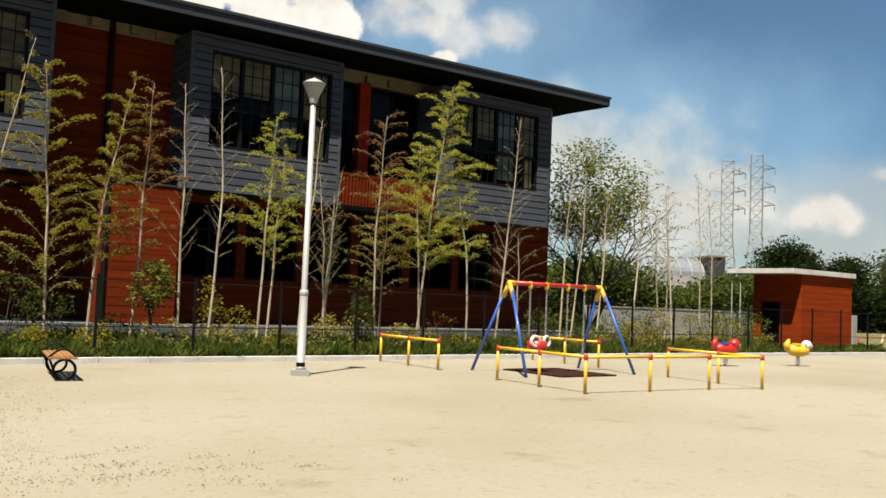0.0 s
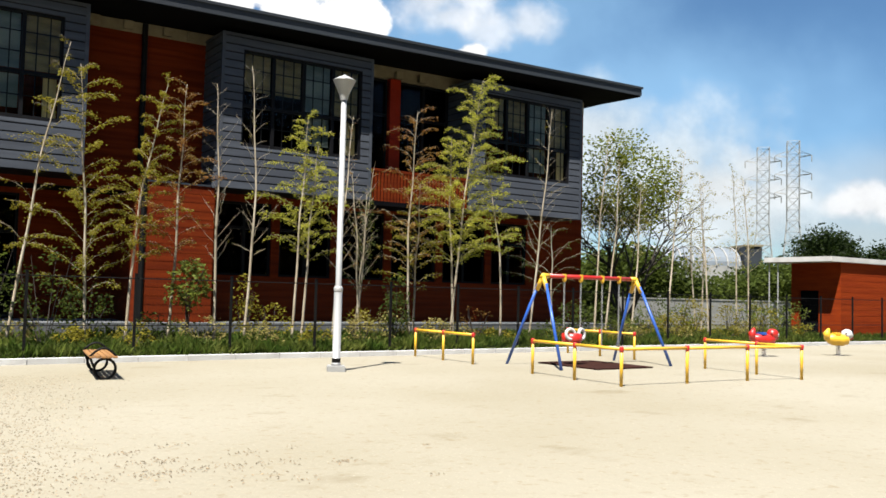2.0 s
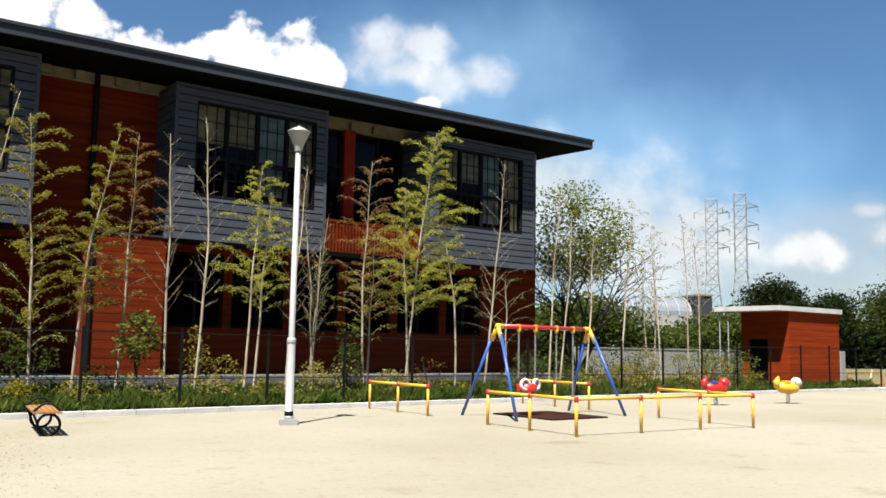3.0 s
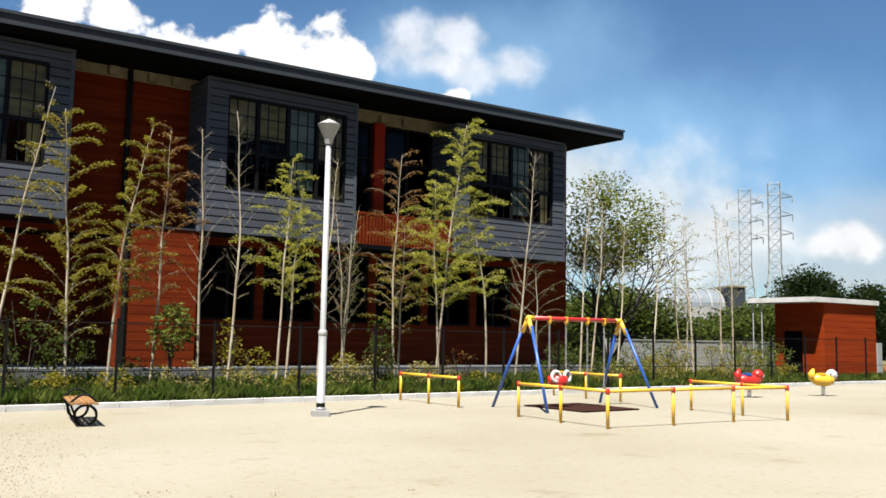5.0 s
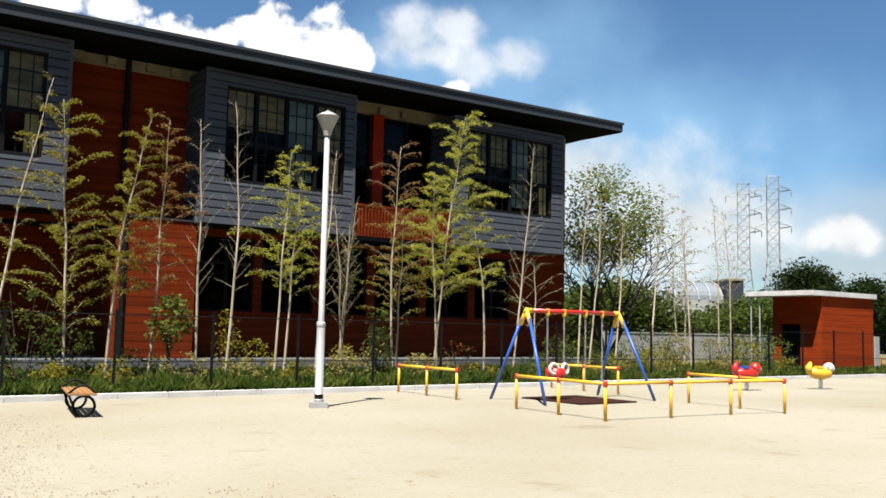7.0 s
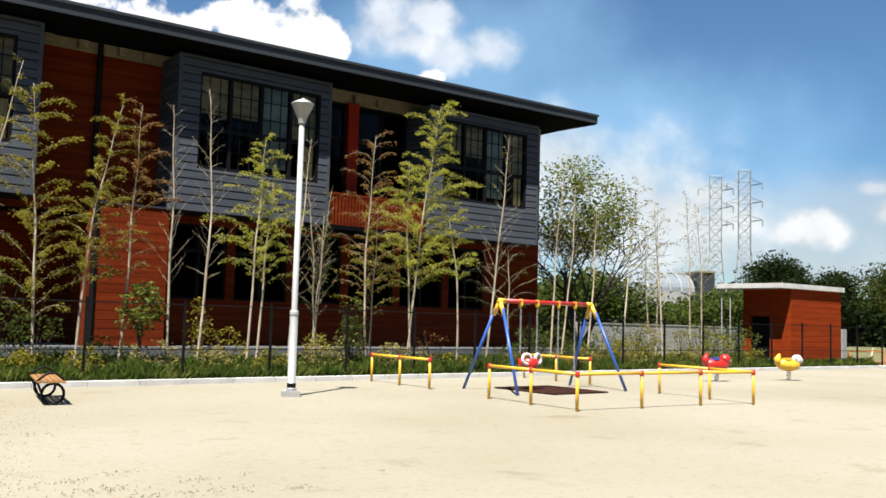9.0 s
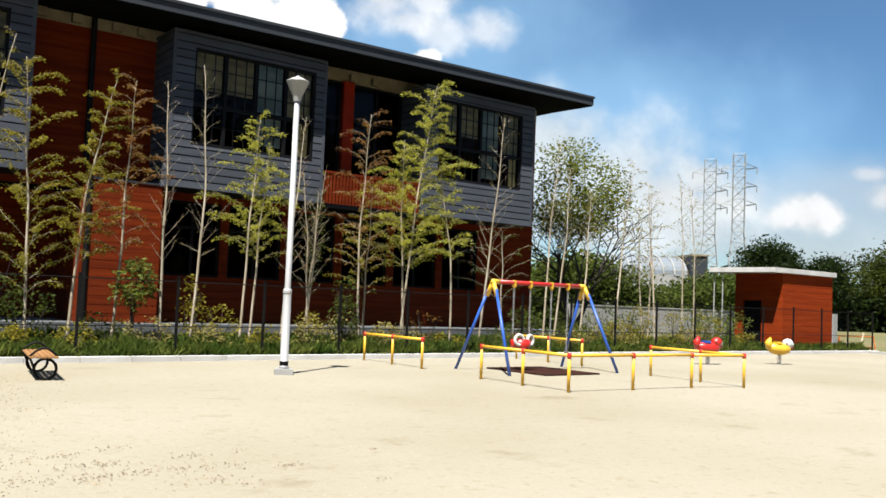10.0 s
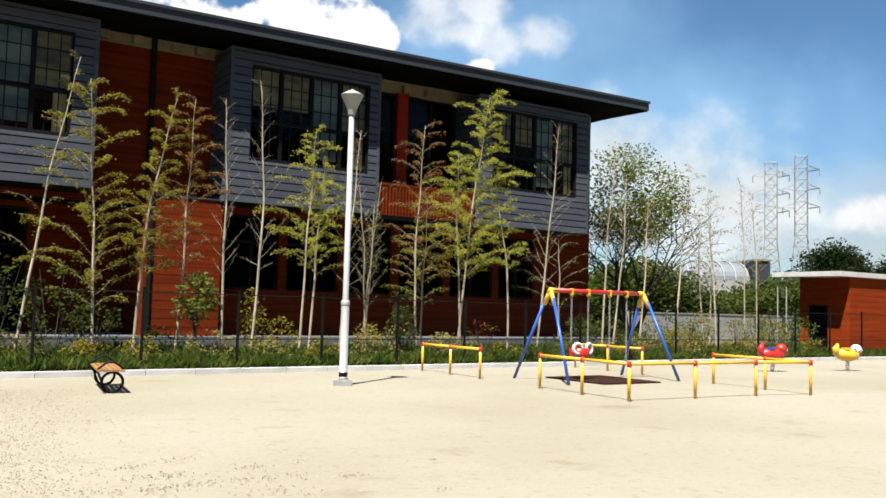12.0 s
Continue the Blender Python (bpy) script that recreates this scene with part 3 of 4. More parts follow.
# ---- swing set ----
def build_swing():
    s = thing("swing_set", "blue-legged swing set with a red beam and yellow joints", "swing set", 13.68, 14.18, 0)
    H, half = 1.90, 1.36
    part("beam", pipe((-half, 0, H), (half, 0, H), r=0.047, sides=12), REDPAINT, s, "red steel beam", smooth=True)
    for side in (-1, 1):
        for f in (-1, 1):
            top, foot = Vector((side * (half + 0.02), f * 0.06, H - 0.02)), Vector((side * 1.61, f * 0.87, 0))
            part("leg", tube(bmesh.new(), [top.lerp(foot, 0.08), foot], 0.033, 10), BLUEPAINT, s, "blue steel leg", smooth=True)
        j = bmesh.new()
        tube(j, [(side * (half - 0.14), 0, H), (side * (half + 0.02), 0, H + 0.005), (side * (half + 0.06), 0, H - 0.04)], [0.052, 0.056, 0.05], 10)
        for f in (-1, 1):
            tube(j, [(side * (half + 0.02), 0, H), (side * (half + 0.045), f * 0.16, H - 0.3)], [0.052, 0.046], 10)
        part("corner_joint", j, YELLOW, s, "yellow cast joint", smooth=True)
    for x in (-0.78, -0.3, 0.34, 0.86):
        hang = part("hanger", lathe(bmesh.new(), [(0.02, H - 0.12), (0.05, H - 0.08), (0.055, H + 0.05), (0.03, H + 0.055)], 10, (x, 0, 0)), YELLOW, s)
        ch = bmesh.new()
        low = 0.8 if x < 0 else 0.42
        z, k = H - 0.12, 0
        while z > low:
            torus(ch, (x, 0, z), (1, 0, 0) if k % 2 else (0, 1, 0), 0.02, 0.0065, 8, 4)
            z -= 0.034
            k += 1
        part("chain", ch, CHAIN, hang)
    b = bmesh.new()
    lathe(b, [(0.1, 0.42), (0.19, 0.45), (0.22, 0.55), (0.22, 0.68), (0.19, 0.7), (0.18, 0.6), (0.1, 0.48)], 18, (-0.54, 0, 0))
    seat = part("bucket_seat", b, REDPAINT, s, "red toddler bucket seat", smooth=True)
    for x in (-0.69, -0.37):
        part("leg_ring", torus(bmesh.new(), (x, -0.12, 0.68), (0.25 * (1 if x > -0.5 else -1), -1, 0.1), 0.105, 0.036, 20, 8), WHITEPAINT, seat, "white ring", smooth=True)
    part("flat_seat", boxes((0.32, -0.1, 0.34, 0.88, 0.1, 0.375), bevel=0.012), CHAIN, s, "grey flat seat")
    for x in (0.34, 0.86):
        part("seat_bracket", boxes((x - 0.012, -0.05, 0.375, x + 0.012, 0.05, 0.43)), CHAIN, s)


build_swing()
tagged(link("safety_mat", boxes((12.85, 13.1, 0.0, 14.5, 14.95, 0.03), bevel=0.01), RUBBER), "dark brown rubber mat lying on the sand under the swing", "mat")


# ---- guard rails round the swing ----
def guard_rail(points, label):
    g = thing("guard_rail", label, "barrier", points[0][0], points[0][1], 0, group="guard rails round the swing")
    o = Vector((points[0][0], points[0][1], 0))
    pts = [Vector((x, y, 0)) - o for x, y in points]
    for p in pts:
        part("post", pipe(p, p + Vector((0, 0, 0.6)), r=0.029), YELLOW, g, smooth=True)
        part("joint", lathe(bmesh.new(), [(0.032, 0.57), (0.039, 0.58), (0.039, 0.655), (0.027, 0.665)], 10, p), REDPAINT, g, "red joint", smooth=True)
    for a, b in zip(pts, pts[1:]):
        part("rail", pipe(a + Vector((0, 0, 0.62)), b + Vector((0, 0, 0.62)), r=0.029), YELLOW, g, smooth=True)


YELLOW_RAIL = "yellow steel guard rail with red joints standing in the sand"
guard_rail([(11.0, 12.94), (10.92, 11.70), (10.87, 10.52), (12.42, 10.45), (14.0, 10.38), (15.26, 10.1), (15.4, 11.2), (15.54, 12.59)], "long yellow guard rail with red joints bent round three sides")
guard_rail([(11.23, 15.15), (11.26, 16.3), (11.3, 17.5)], YELLOW_RAIL)
guard_rail([(15.98, 15.05), (16.03, 16.26), (16.08, 17.5)], YELLOW_RAIL)


# ---- bench ----
def build_bench():
    s = thing("park_bench", "small backless bench with orange wooden slats and black ring legs", "bench", 3.67, 15.2, 0, -9)
    L, D, H = 1.72, 0.42, 0.34
    for i in range(5):
        x = -D / 2 + D * i / 5
        part("slat", boxes((x + 0.006, -L / 2, H, x + D / 5 - 0.006, L / 2, H + 0.03), bevel=0.006), SLATWOOD, s, "orange-brown wooden slat")
    for y in (-L / 2 + 0.12, L / 2 - 0.12):
        part("leg_ring", torus(bmesh.new(), (0.03, y, H / 2 + 0.0), (0, 1, 0), H / 2 - 0.012, 0.022, 24, 8), BLACK, s, "black cast ring leg", smooth=True)
        arc = [(-0.2 + 0.4 * k / 10, y, H + 0.02 + 0.13 * math.sin(math.pi * k / 10)) for k in range(11)]
        part("arm_arch", tube(bmesh.new(), arc, 0.018, 8), BLACK, s, "black arched armrest", smooth=True)
        part("brace", pipe((-0.19, y, H), (-0.06, y, 0.02), r=0.018), BLACK, s)


build_bench()


# ---- spring riders ----
def build_rider(name, label, x, y, body, head, turn, seat):
    s = thing(name, label, "spring rider", x, y, 0, turn, group="spring riders")
    coil = bmesh.new()
    tube(coil, [(0.055 * math.cos(k * 0.7), 0.055 * math.sin(k * 0.7), 0.02 + 0.006 * k) for k in range(48)], 0.011, 6)
    part("spring", coil, CHAIN, s, "dark steel coil spring")
    part("ground_plate", lathe(bmesh.new(), [(0.12, 0.0), (0.12, 0.02)], 14), CHAIN, s)
    part("body", tube(bmesh.new(), [(-0.36, 0, 0.42), (-0.31, 0, 0.46), (-0.15, 0, 0.45), (0.07, 0, 0.44), (0.25, 0, 0.46), (0.33, 0, 0.5)], [0.05, 0.13, 0.165, 0.175, 0.15, 0.05], 14), body, s, smooth=True)
    part("seat", boxes((-0.17, -0.13, 0.56, 0.04, 0.13, 0.65), bevel=0.03), seat, s)
    h = part("head", blob(bmesh.new(), (0.27, 0, 0.60), (0.16, 0.15, 0.15), 3), head, s, smooth=True)
    for f in (-1, 1):
        part("handle", pipe((0.16, 0, 0.6), (0.16, f * 0.18, 0.64), r=0.014), CHAIN, h)
        part("eye", blob(bmesh.new(), (0.36, f * 0.08, 0.58), (0.055, 0.04, 0.055), 2), WHITEPAINT, h, smooth=True)
    part("beak", lathe(bmesh.new(), [(0.001, -0.05), (0.07, -0.02), (0.08, 0.02), (0.001, 0.05)], 12, (0.38, 0, 0.49)), REDPAINT, h, "red muzzle", smooth=True)
    part("tail", tube(bmesh.new(), [(-0.31, 0, 0.46), (-0.36, 0, 0.62), (-0.29, 0, 0.76)], [0.11, 0.10, 0.03], 10), body, s, smooth=True)


build_rider("spring_rider", "red spring rider with a blue seat on a coil spring", 20.75, 14.87, REDPAINT, REDPAINT, -20, BLUEPAINT)
build_rider("spring_rider", "yellow spring rider with a white head on a coil spring", 23.6, 14.47, YELLOW, WHITEPAINT, -25, YELLOW)


# ---- trees ----
def leaf_cluster(verts, faces, p, n, size, rng, spread, slim=0.3):
    for _ in range(n):
        c = p + Vector((rng.uniform(-1, 1), rng.uniform(-1, 1), rng.uniform(-0.85, 0.85))) * spread * 1.75
        a = Vector((rng.uniform(-1, 1), rng.uniform(-1, 1), rng.uniform(-0.6, 0.3))).normalized()
        b = a.cross(Vector((rng.uniform(-1, 1), rng.uniform(-1, 1), rng.uniform(0.0, 1)))).normalized()
        s = size * rng.uniform(0.6, 1.3)
        k = len(verts)
        verts += [c, c + a * s * 0.55 + b * s * slim, c + a * s, c + a * s * 0.5 - b * s * slim]
        faces.append((k, k + 1, k + 2, k + 3))


def leaf_object(name, verts, faces, mat, parent, label=""):
    me = bpy.data.meshes.new(name)
    me.from_pydata([tuple(v) for v in verts], [], faces)
    me.materials.append(mat)
    ob = new(name, me)
    ob.parent = parent
    if label:
        ob["label"] = label
    return ob


def ground_z(x, y):
    return verge_height(x, y) if KERB_Y + skew(x) + 0.1 < y < 30 and -30 < x < 37 else -0.35


def sapling(seed, x, top_x, top_z, y, density, mat, label, r0=0.034, reach=1.0, bow=0.0, limbs=26, start=0.3, droop=0.5):
    """A slim planted tree: one bowed stem, thin ascending limbs that arch over, leaves strung along them."""
    rng = random.Random(seed)
    z0 = ground_z(x, y) - 0.05
    t = thing("sapling", label, "tree", x, y, z0, group="saplings along the fence")
    H = top_z - z0
    wob = rng.uniform(0, 6)
    stem = []
    for k in range(17):
        u = k / 16
        stem.append(Vector(((top_x - x) * u + bow * math.sin(math.pi * u) + 0.05 * math.sin(6 * u + wob) * u + 0.03 * math.sin(17 * u + wob) * u,
                            0.15 * math.sin(2.5 * u + wob) * u, H * u)))
    wood = tube(bmesh.new(), stem, [r0 * (1 - k / 16) ** 0.8 + 0.004 for k in range(17)], 7)
    verts, faces = [], []
    for i in range(limbs):
        u = start + (0.99 - start) * (i + rng.random() * 0.9) / limbs
        k = min(15, int(u * 16))
        base = stem[k].lerp(stem[k + 1], u * 16 - k)
        a = i * 2.4 + rng.uniform(-0.8, 0.8)
        ln = reach * (0.32 + 1.12 * (1 - u) ** 0.8 * min(1.0, (u - start) * 4 + 0.55)) * rng.uniform(0.55, 1.2)
        out = Vector((math.cos(a), math.sin(a), 0))
        leafy = droop > 0.4
        if leafy:                      # limbs rise, arch over and hang at the tip
            steep = rng.uniform(0.75, 1.25)
            bend = steep * rng.uniform(0.5, 0.85)
            ln *= 1.12
        else:                          # stiff, fine limbs that rise almost straight
            steep = rng.uniform(0.7, 1.45)
            bend = rng.uniform(-0.1, 0.3)
            ln *= 0.74
        sway = out.cross(Vector((0, 0, 1))) * rng.uniform(-0.3, 0.3)
        kink = [Vector((rng.gauss(0, 0.012), rng.gauss(0, 0.012), rng.gauss(0, 0.012))) * ln for _ in range(9)]
        pts = [base + out * ln * s + sway * ln * s * s + Vector((0, 0, ln * (steep * s - bend * s * s))) + kink[j] * (j > 0)
               for j, s in enumerate(q / 8 for q in range(9))]
        rb = max(0.0040, r0 * 0.19 * (1 - u * 0.6))
        tube(wood, pts, [rb * (1 - 0.75 * j / 8) for j in range(9)], 4)
        full = rng.uniform(0.55, 1.0) * min(1.0, density * 1.35)
        for j in range(2, 8):
            d = (pts[j + 1] - pts[j]).normalized()
            f = 1 if j % 2 else -1
            if rng.random() < 0.2:
                continue
            w = pts[j] + (d + f * d.cross(Vector((0, 0, 1))) * 0.8 + Vector((0, 0, rng.uniform(0.0, 0.4)))).normalized() * ln * rng.uniform(0.1, 0.24)
            hang = Vector((0, 0, -0.05 if leafy else 0.02))
            tube(wood, [pts[j], pts[j].lerp(w, 0.5) + Vector((0, 0, 0.015)), w + hang], [rb * 0.4, rb * 0.3, rb * 0.2], 3)
            if rng.random() < full * 0.6:
                for q in (0.3, 0.5, 0.7, 0.9, 1.0):
                    leaf_cluster(verts, faces, pts[j].lerp(w, q) + hang * q, max(1, int(2.2 * density + 0.5)), 0.058, rng, 0.02, 0.24)
        for _ in range(int(ln * full * 205 * density ** 0.5)):      # leaves strung along the limb, thicker towards its tip
            j = 8 * (0.07 + 0.93 * rng.random() ** 0.85)
            k = min(7, int(j))
            p = pts[k].lerp(pts[k + 1], j - k) + Vector((rng.gauss(0, 0.035), rng.gauss(0, 0.035), rng.gauss(-0.025, 0.03)))
            leaf_cluster(verts, faces, p, 1, 0.06, rng, 0.014, 0.24)
    part("trunk", wood, BARK, t, smooth=True)
    if faces:
        leaf_object("crown", verts, faces, mat, t)
    return t


LEAFY = "slim young tree with yellow-green leaves in arching sprays"
RUSSET = "slim young tree with thin russet and olive leaves"
BARE = "slim young tree, nearly bare pale branches"
sapling(1, 2.98, 4.0, 6.7, 20.2, 0.25, LEAF, "leaning slim young tree with few leaves", bow=-0.05, limbs=18)
sapling(2, 4.64, 4.40, 6.4, 20.6, 0.8, LEAF, LEAFY, reach=1.35, limbs=38, start=0.16, droop=0.58)
sapling(3, 5.50, 6.20, 6.2, 20.6, 0.75, LEAF, LEAFY, bow=-0.12, limbs=34, start=0.3)
sapling(4, 6.52, 6.70, 6.3, 20.8, 0.6, LEAFRED, RUSSET, bow=0.08, limbs=34)
sapling(5, 7.59, 7.42, 6.4, 20.6, 0.05, LEAF, BARE, reach=0.85, droop=0.26, limbs=36)
sapling(6, 8.32, 8.40, 7.0, 20.6, 0.06, LEAF, BARE, bow=0.1, reach=0.9, droop=0.26, limbs=36)
sapling(7, 9.59, 9.75, 5.9, 20.6, 0.7, LEAFBRIGHT, LEAFY, bow=0.06, start=0.4, limbs=32, reach=1.15)
sapling(8, 9.84, 10.1, 5.2, 20.6, 0.6, LEAFBRIGHT, LEAFY, bow=0.05, start=0.4)
sapling(9, 10.73, 11.05, 6.1, 20.6, 0.1, LEAFRED, BARE, reach=0.8, droop=0.26, limbs=36)
sapling(10, 11.56, 11.75, 4.2, 20.9, 0.25, LEAFMID, BARE, reach=0.9, r0=0.03, droop=0.26, limbs=36)
sapling(27, 11.66, 11.30, 4.7, 20.85, 0.08, LEAF, BARE, reach=0.6, r0=0.024, start=0.4, droop=0.26, limbs=24)
sapling(28, 11.62, 12.05, 4.9, 20.95, 0.1, LEAF, BARE, reach=0.6, r0=0.024, start=0.4, droop=0.26, limbs=24)
sapling(11, 13.09, 13.05, 6.5, 20.6, 0.45, LEAFRED, RUSSET, bow=-0.1, reach=1.25, droop=0.6, limbs=32)
sapling(12, 13.42, 13.40, 4.6, 20.9, 0.5, LEAF, LEAFY, r0=0.03)
sapling(13, 14.42, 15.3, 7.7, 20.6, 0.78, LEAFBRIGHT, "tall slim tree with dense fresh yellow-green leaves", bow=0.0, reach=1.6, limbs=64, start=0.28, droop=0.48)
sapling(14, 14.70, 14.50, 6.0, 20.8, 0.8, LEAFBRIGHT, LEAFY, limbs=28, start=0.35)
sapling(15, 16.24, 15.72, 5.7, 20.6, 0.6, LEAFBRIGHT, LEAFY, bow=0.18, start=0.45)
sapling(16, 17.16, 17.75, 7.1, 20.4, 0.07, LEAF, BARE, bow=0.12, reach=1.1, droop=0.26, limbs=36)
sapling(17, 18.45, 18.20, 3.7, 20.8, 0.25, LEAFMID, "low young tree with russet twigs and few leaves", reach=1.5, limbs=16)
sapling(18, 19.83, 20.33, 6.7, 20.4, 0.2, LEAF, BARE, reach=0.7, start=0.5, droop=0.26, limbs=36)
sapling(19, 20.50, 21.1, 6.0, 20.6, 0.2, LEAF, BARE, reach=0.7, start=0.5, droop=0.26, limbs=36)
sapling(20, 21.66, 22.3, 5.4, 20.6, 0.25, LEAF, BARE, reach=0.7, start=0.5, droop=0.26, limbs=36)
sapling(21, 23.16, 24.0, 6.6, 20.4, 0.35, LEAF, LEAFY, reach=0.9, start=0.5)
sapling(22, 25.58, 25.25, 6.0, 20.6, 0.3, LEAF, LEAFY, reach=1.0, start=0.4)
sapling(23, 25.9, 26.2, 5.6, 21.2, 0.25, LEAF, BARE, reach=1.0, start=0.4, droop=0.26, limbs=36)
sapling(24, 27.85, 27.56, 6.0, 20.6, 0.25, LEAF, BARE, reach=1.0, start=0.4, droop=0.26, limbs=36)
sapling(25, 29.3, 28.6, 5.6, 24.2, 0.25, LEAF, BARE, reach=0.9, start=0.4, droop=0.26, limbs=36)
sapling(26, 31.6, 31.4, 7.2, 24.0, 0.25, LEAF, BARE, reach=0.9, start=0.4, droop=0.26, limbs=36)


def tree(seed, x, y, height, spread, crown_base, mat, label, stems=4, leaf=0.16, clumps=240, per=26, z0=None, r0=0.16, bark=DARKBARK, lean=0.4, gap=-0.12, limb=0.36, patch=0.55):
    """A broad tree: forked limbs that end in clumps of leaves with gaps between them."""
    rng = random.Random(seed)
    z0 = ground_z(x, y) - 0.05 if z0 is None else z0
    t = thing("tree", label, "tree", x, y, z0)
    wood, verts, faces, ends = bmesh.new(), [], [], []

    def grow(p, d, r, ln, depth):
        pts = [p]
        for k in range(4):
            d = (d + Vector((rng.gauss(0, 0.16), rng.gauss(0, 0.16), rng.gauss(0.03, 0.1)))).normalized()
            pts.append(pts[-1] + d * ln / 4)
        tube(wood, pts, [r * (1 - 0.12 * k) for k in range(5)], 6 if depth < 2 else 4)
        if depth == 3:
            ends.append(pts[-1])
            ends.append(pts[2])
            return
        for k in range(3):
            side = Vector((rng.gauss(0, 1), rng.gauss(0, 1), rng.gauss(0.15, 0.5))).normalized()
            grow(pts[-1] if k else pts[3], (d * 0.8 + side * 0.75).normalized(), r * 0.55, ln * rng.uniform(0.6, 0.8), depth + 1)

    for s in range(stems):
        a = 2 * math.pi * s / stems + rng.uniform(-0.4, 0.4)
        lean = 0.12 if stems == 1 else lean
        grow(Vector((0.12 * math.cos(a), 0.12 * math.sin(a), 0)), Vector((math.cos(a) * lean, math.sin(a) * lean, 1)).normalized(), r0, height * limb, 0)
    keep = []
    for e in ends:
        q = Vector((e.x / spread, e.y / spread, (e.z - (crown_base + height) / 2) / ((height - crown_base) / 2 * 1.05)))
        if q.length < 1.15 and e.z > crown_base * 0.8:
            keep.append(e)
    if stems > 4:                     # an open crown: half of its clumps stand free of the limbs' ends
        rng.shuffle(keep)
        keep = keep[:clumps // 2]
    while len(keep) < clumps:
        v = Vector((rng.gauss(0, 1), rng.gauss(0, 1), rng.gauss(0, 1))).normalized() * rng.uniform(0.5, 0.93)
        p = Vector((v.x * spread, v.y * spread, (crown_base + height) / 2 + v.z * (height - crown_base) / 2))
        if noise.noise(p * patch + Vector((seed, 0, 0))) > gap:
            keep.append(p)
    for p in keep[:clumps]:
        leaf_cluster(verts, faces, p, int(per * 1.5), leaf * 0.75, rng, leaf * rng.uniform(1.3, 2.2))
    part("trunk", wood, bark, t, smooth=True)
    leaf_object("crown", verts, faces, mat, t)
    return t


tree(40, 27.6, 26.65, 8.35, 2.65, 4.5, LEAFTREE, "dark many-stemmed tree with an open green crown", stems=7, clumps=165, per=42, leaf=0.175, r0=0.085, lean=0.22, gap=-0.02, limb=0.32, patch=1.05)
# wooded edge beyond the yard
tree(41, 41.9, 19.5, 5.3, 2.35, 2.3, LEAFOLIVE, "broad olive-green tree beyond the fence", stems=1, clumps=150, per=80, leaf=0.2, z0=-0.4)
tree(42, 63.6, 25.7, 6.5, 3.0, 1.6, LEAFDARK, "dark green tree behind the pavilion", stems=1, clumps=150, per=86, leaf=0.26, z0=-0.4)
tree(43, 47.3, 15.3, 7.0, 3.2, 1.6, LEAFDARK, "tall dark green tree beside the pavilion", stems=2, clumps=176, per=86, leaf=0.22, z0=-0.4)
tree(44, 67.0, 17.0, 8.6, 4.2, 2.0, LEAFDARK, "tall dark green tree behind the pavilion", stems=2, clumps=142, per=81, leaf=0.3, z0=-0.4)
tree(45, 101.0, 63.5, 11.0, 3.9, 3.0, LEAFDARK, "distant dark tree behind the shed roof", stems=1, clumps=151, per=72, leaf=0.5, z0=-0.4, r0=0.3)
tree(46, 103.5, 57.5, 8.6, 3.0, 3.0, LEAFDARK, "distant dark tree behind the shed roof", stems=1, clumps=92, per=72, leaf=0.5, z0=-0.4, r0=0.25)


# ---- shrubs ----
def shrub(seed, x, y, w, h, mat, label, lift=0.0, n=60, leaf=0.1, per=12):
    rng = random.Random(seed)
    z0 = ground_z(x, y) - 0.03
    t = thing("shrub", label, "shrub", x, y, z0, group="shrubs along the fence")
    wood, verts, faces = bmesh.new(), [], []
    for k in range(7):
        a = rng.uniform(0, 6.3)
        tip = Vector((math.cos(a) * w * 0.4, math.sin(a) * w * 0.4, lift + (h - lift) * rng.uniform(0.5, 0.95)))
        tube(wood, [(0, 0, 0), Vector((tip.x * 0.15, tip.y * 0.15, lift + 0.1)), tip], [0.016, 0.012, 0.004], 4)
    for k in range(n):
        v = Vector((rng.gauss(0, 1), rng.gauss(0, 1), rng.gauss(0, 1))).normalized() * rng.uniform(0.3, 1) ** 0.5
        leaf_cluster(verts, faces, Vector((v.x * w / 2, v.y * w / 2, lift + (h - lift) * (0.5 + 0.48 * v.z))), per, leaf, rng, leaf * 0.7)
    part("stem", wood, DARKBARK, t)
    leaf_object("foliage", verts, faces, mat, t)


shrub(60, 6.92, 20.6, 0.9, 2.0, LEAFSUN, "round-headed green shrub on a short stem", lift=0.85, n=80, leaf=0.11, per=10)
shrub(61, 3.75, 20.3, 1.35, 2.45, LEAFMID, "tall loose green shrub beside the fence", n=75, leaf=0.095, per=6)
shrub(64, 2.5, 20.2, 1.5, 2.3, LEAFMID, "tall loose green shrub beside the fence", n=75, leaf=0.095, per=6)
shrub(62, 4.7, 20.9, 1.1, 1.5, LEAFMID, "loose green shrub beside the fence", n=70, leaf=0.09, per=8)
shrub(63, 8.45, 20.9, 0.55, 1.7, LEAF, "narrow upright yellow-green shrub", n=50, leaf=0.09, per=8)
shrub(65, 12.6, 20.5, 0.8, 2.0, LEAFMID, "tall narrow green shrub in the planted bank", n=80, leaf=0.09, per=9)
shrub(66, 15.33, 20.6, 1.0, 1.2, LEAFRED, "low russet twiggy shrub in the planted bank", n=26, leaf=0.08, per=6)
rng = random.Random(77)
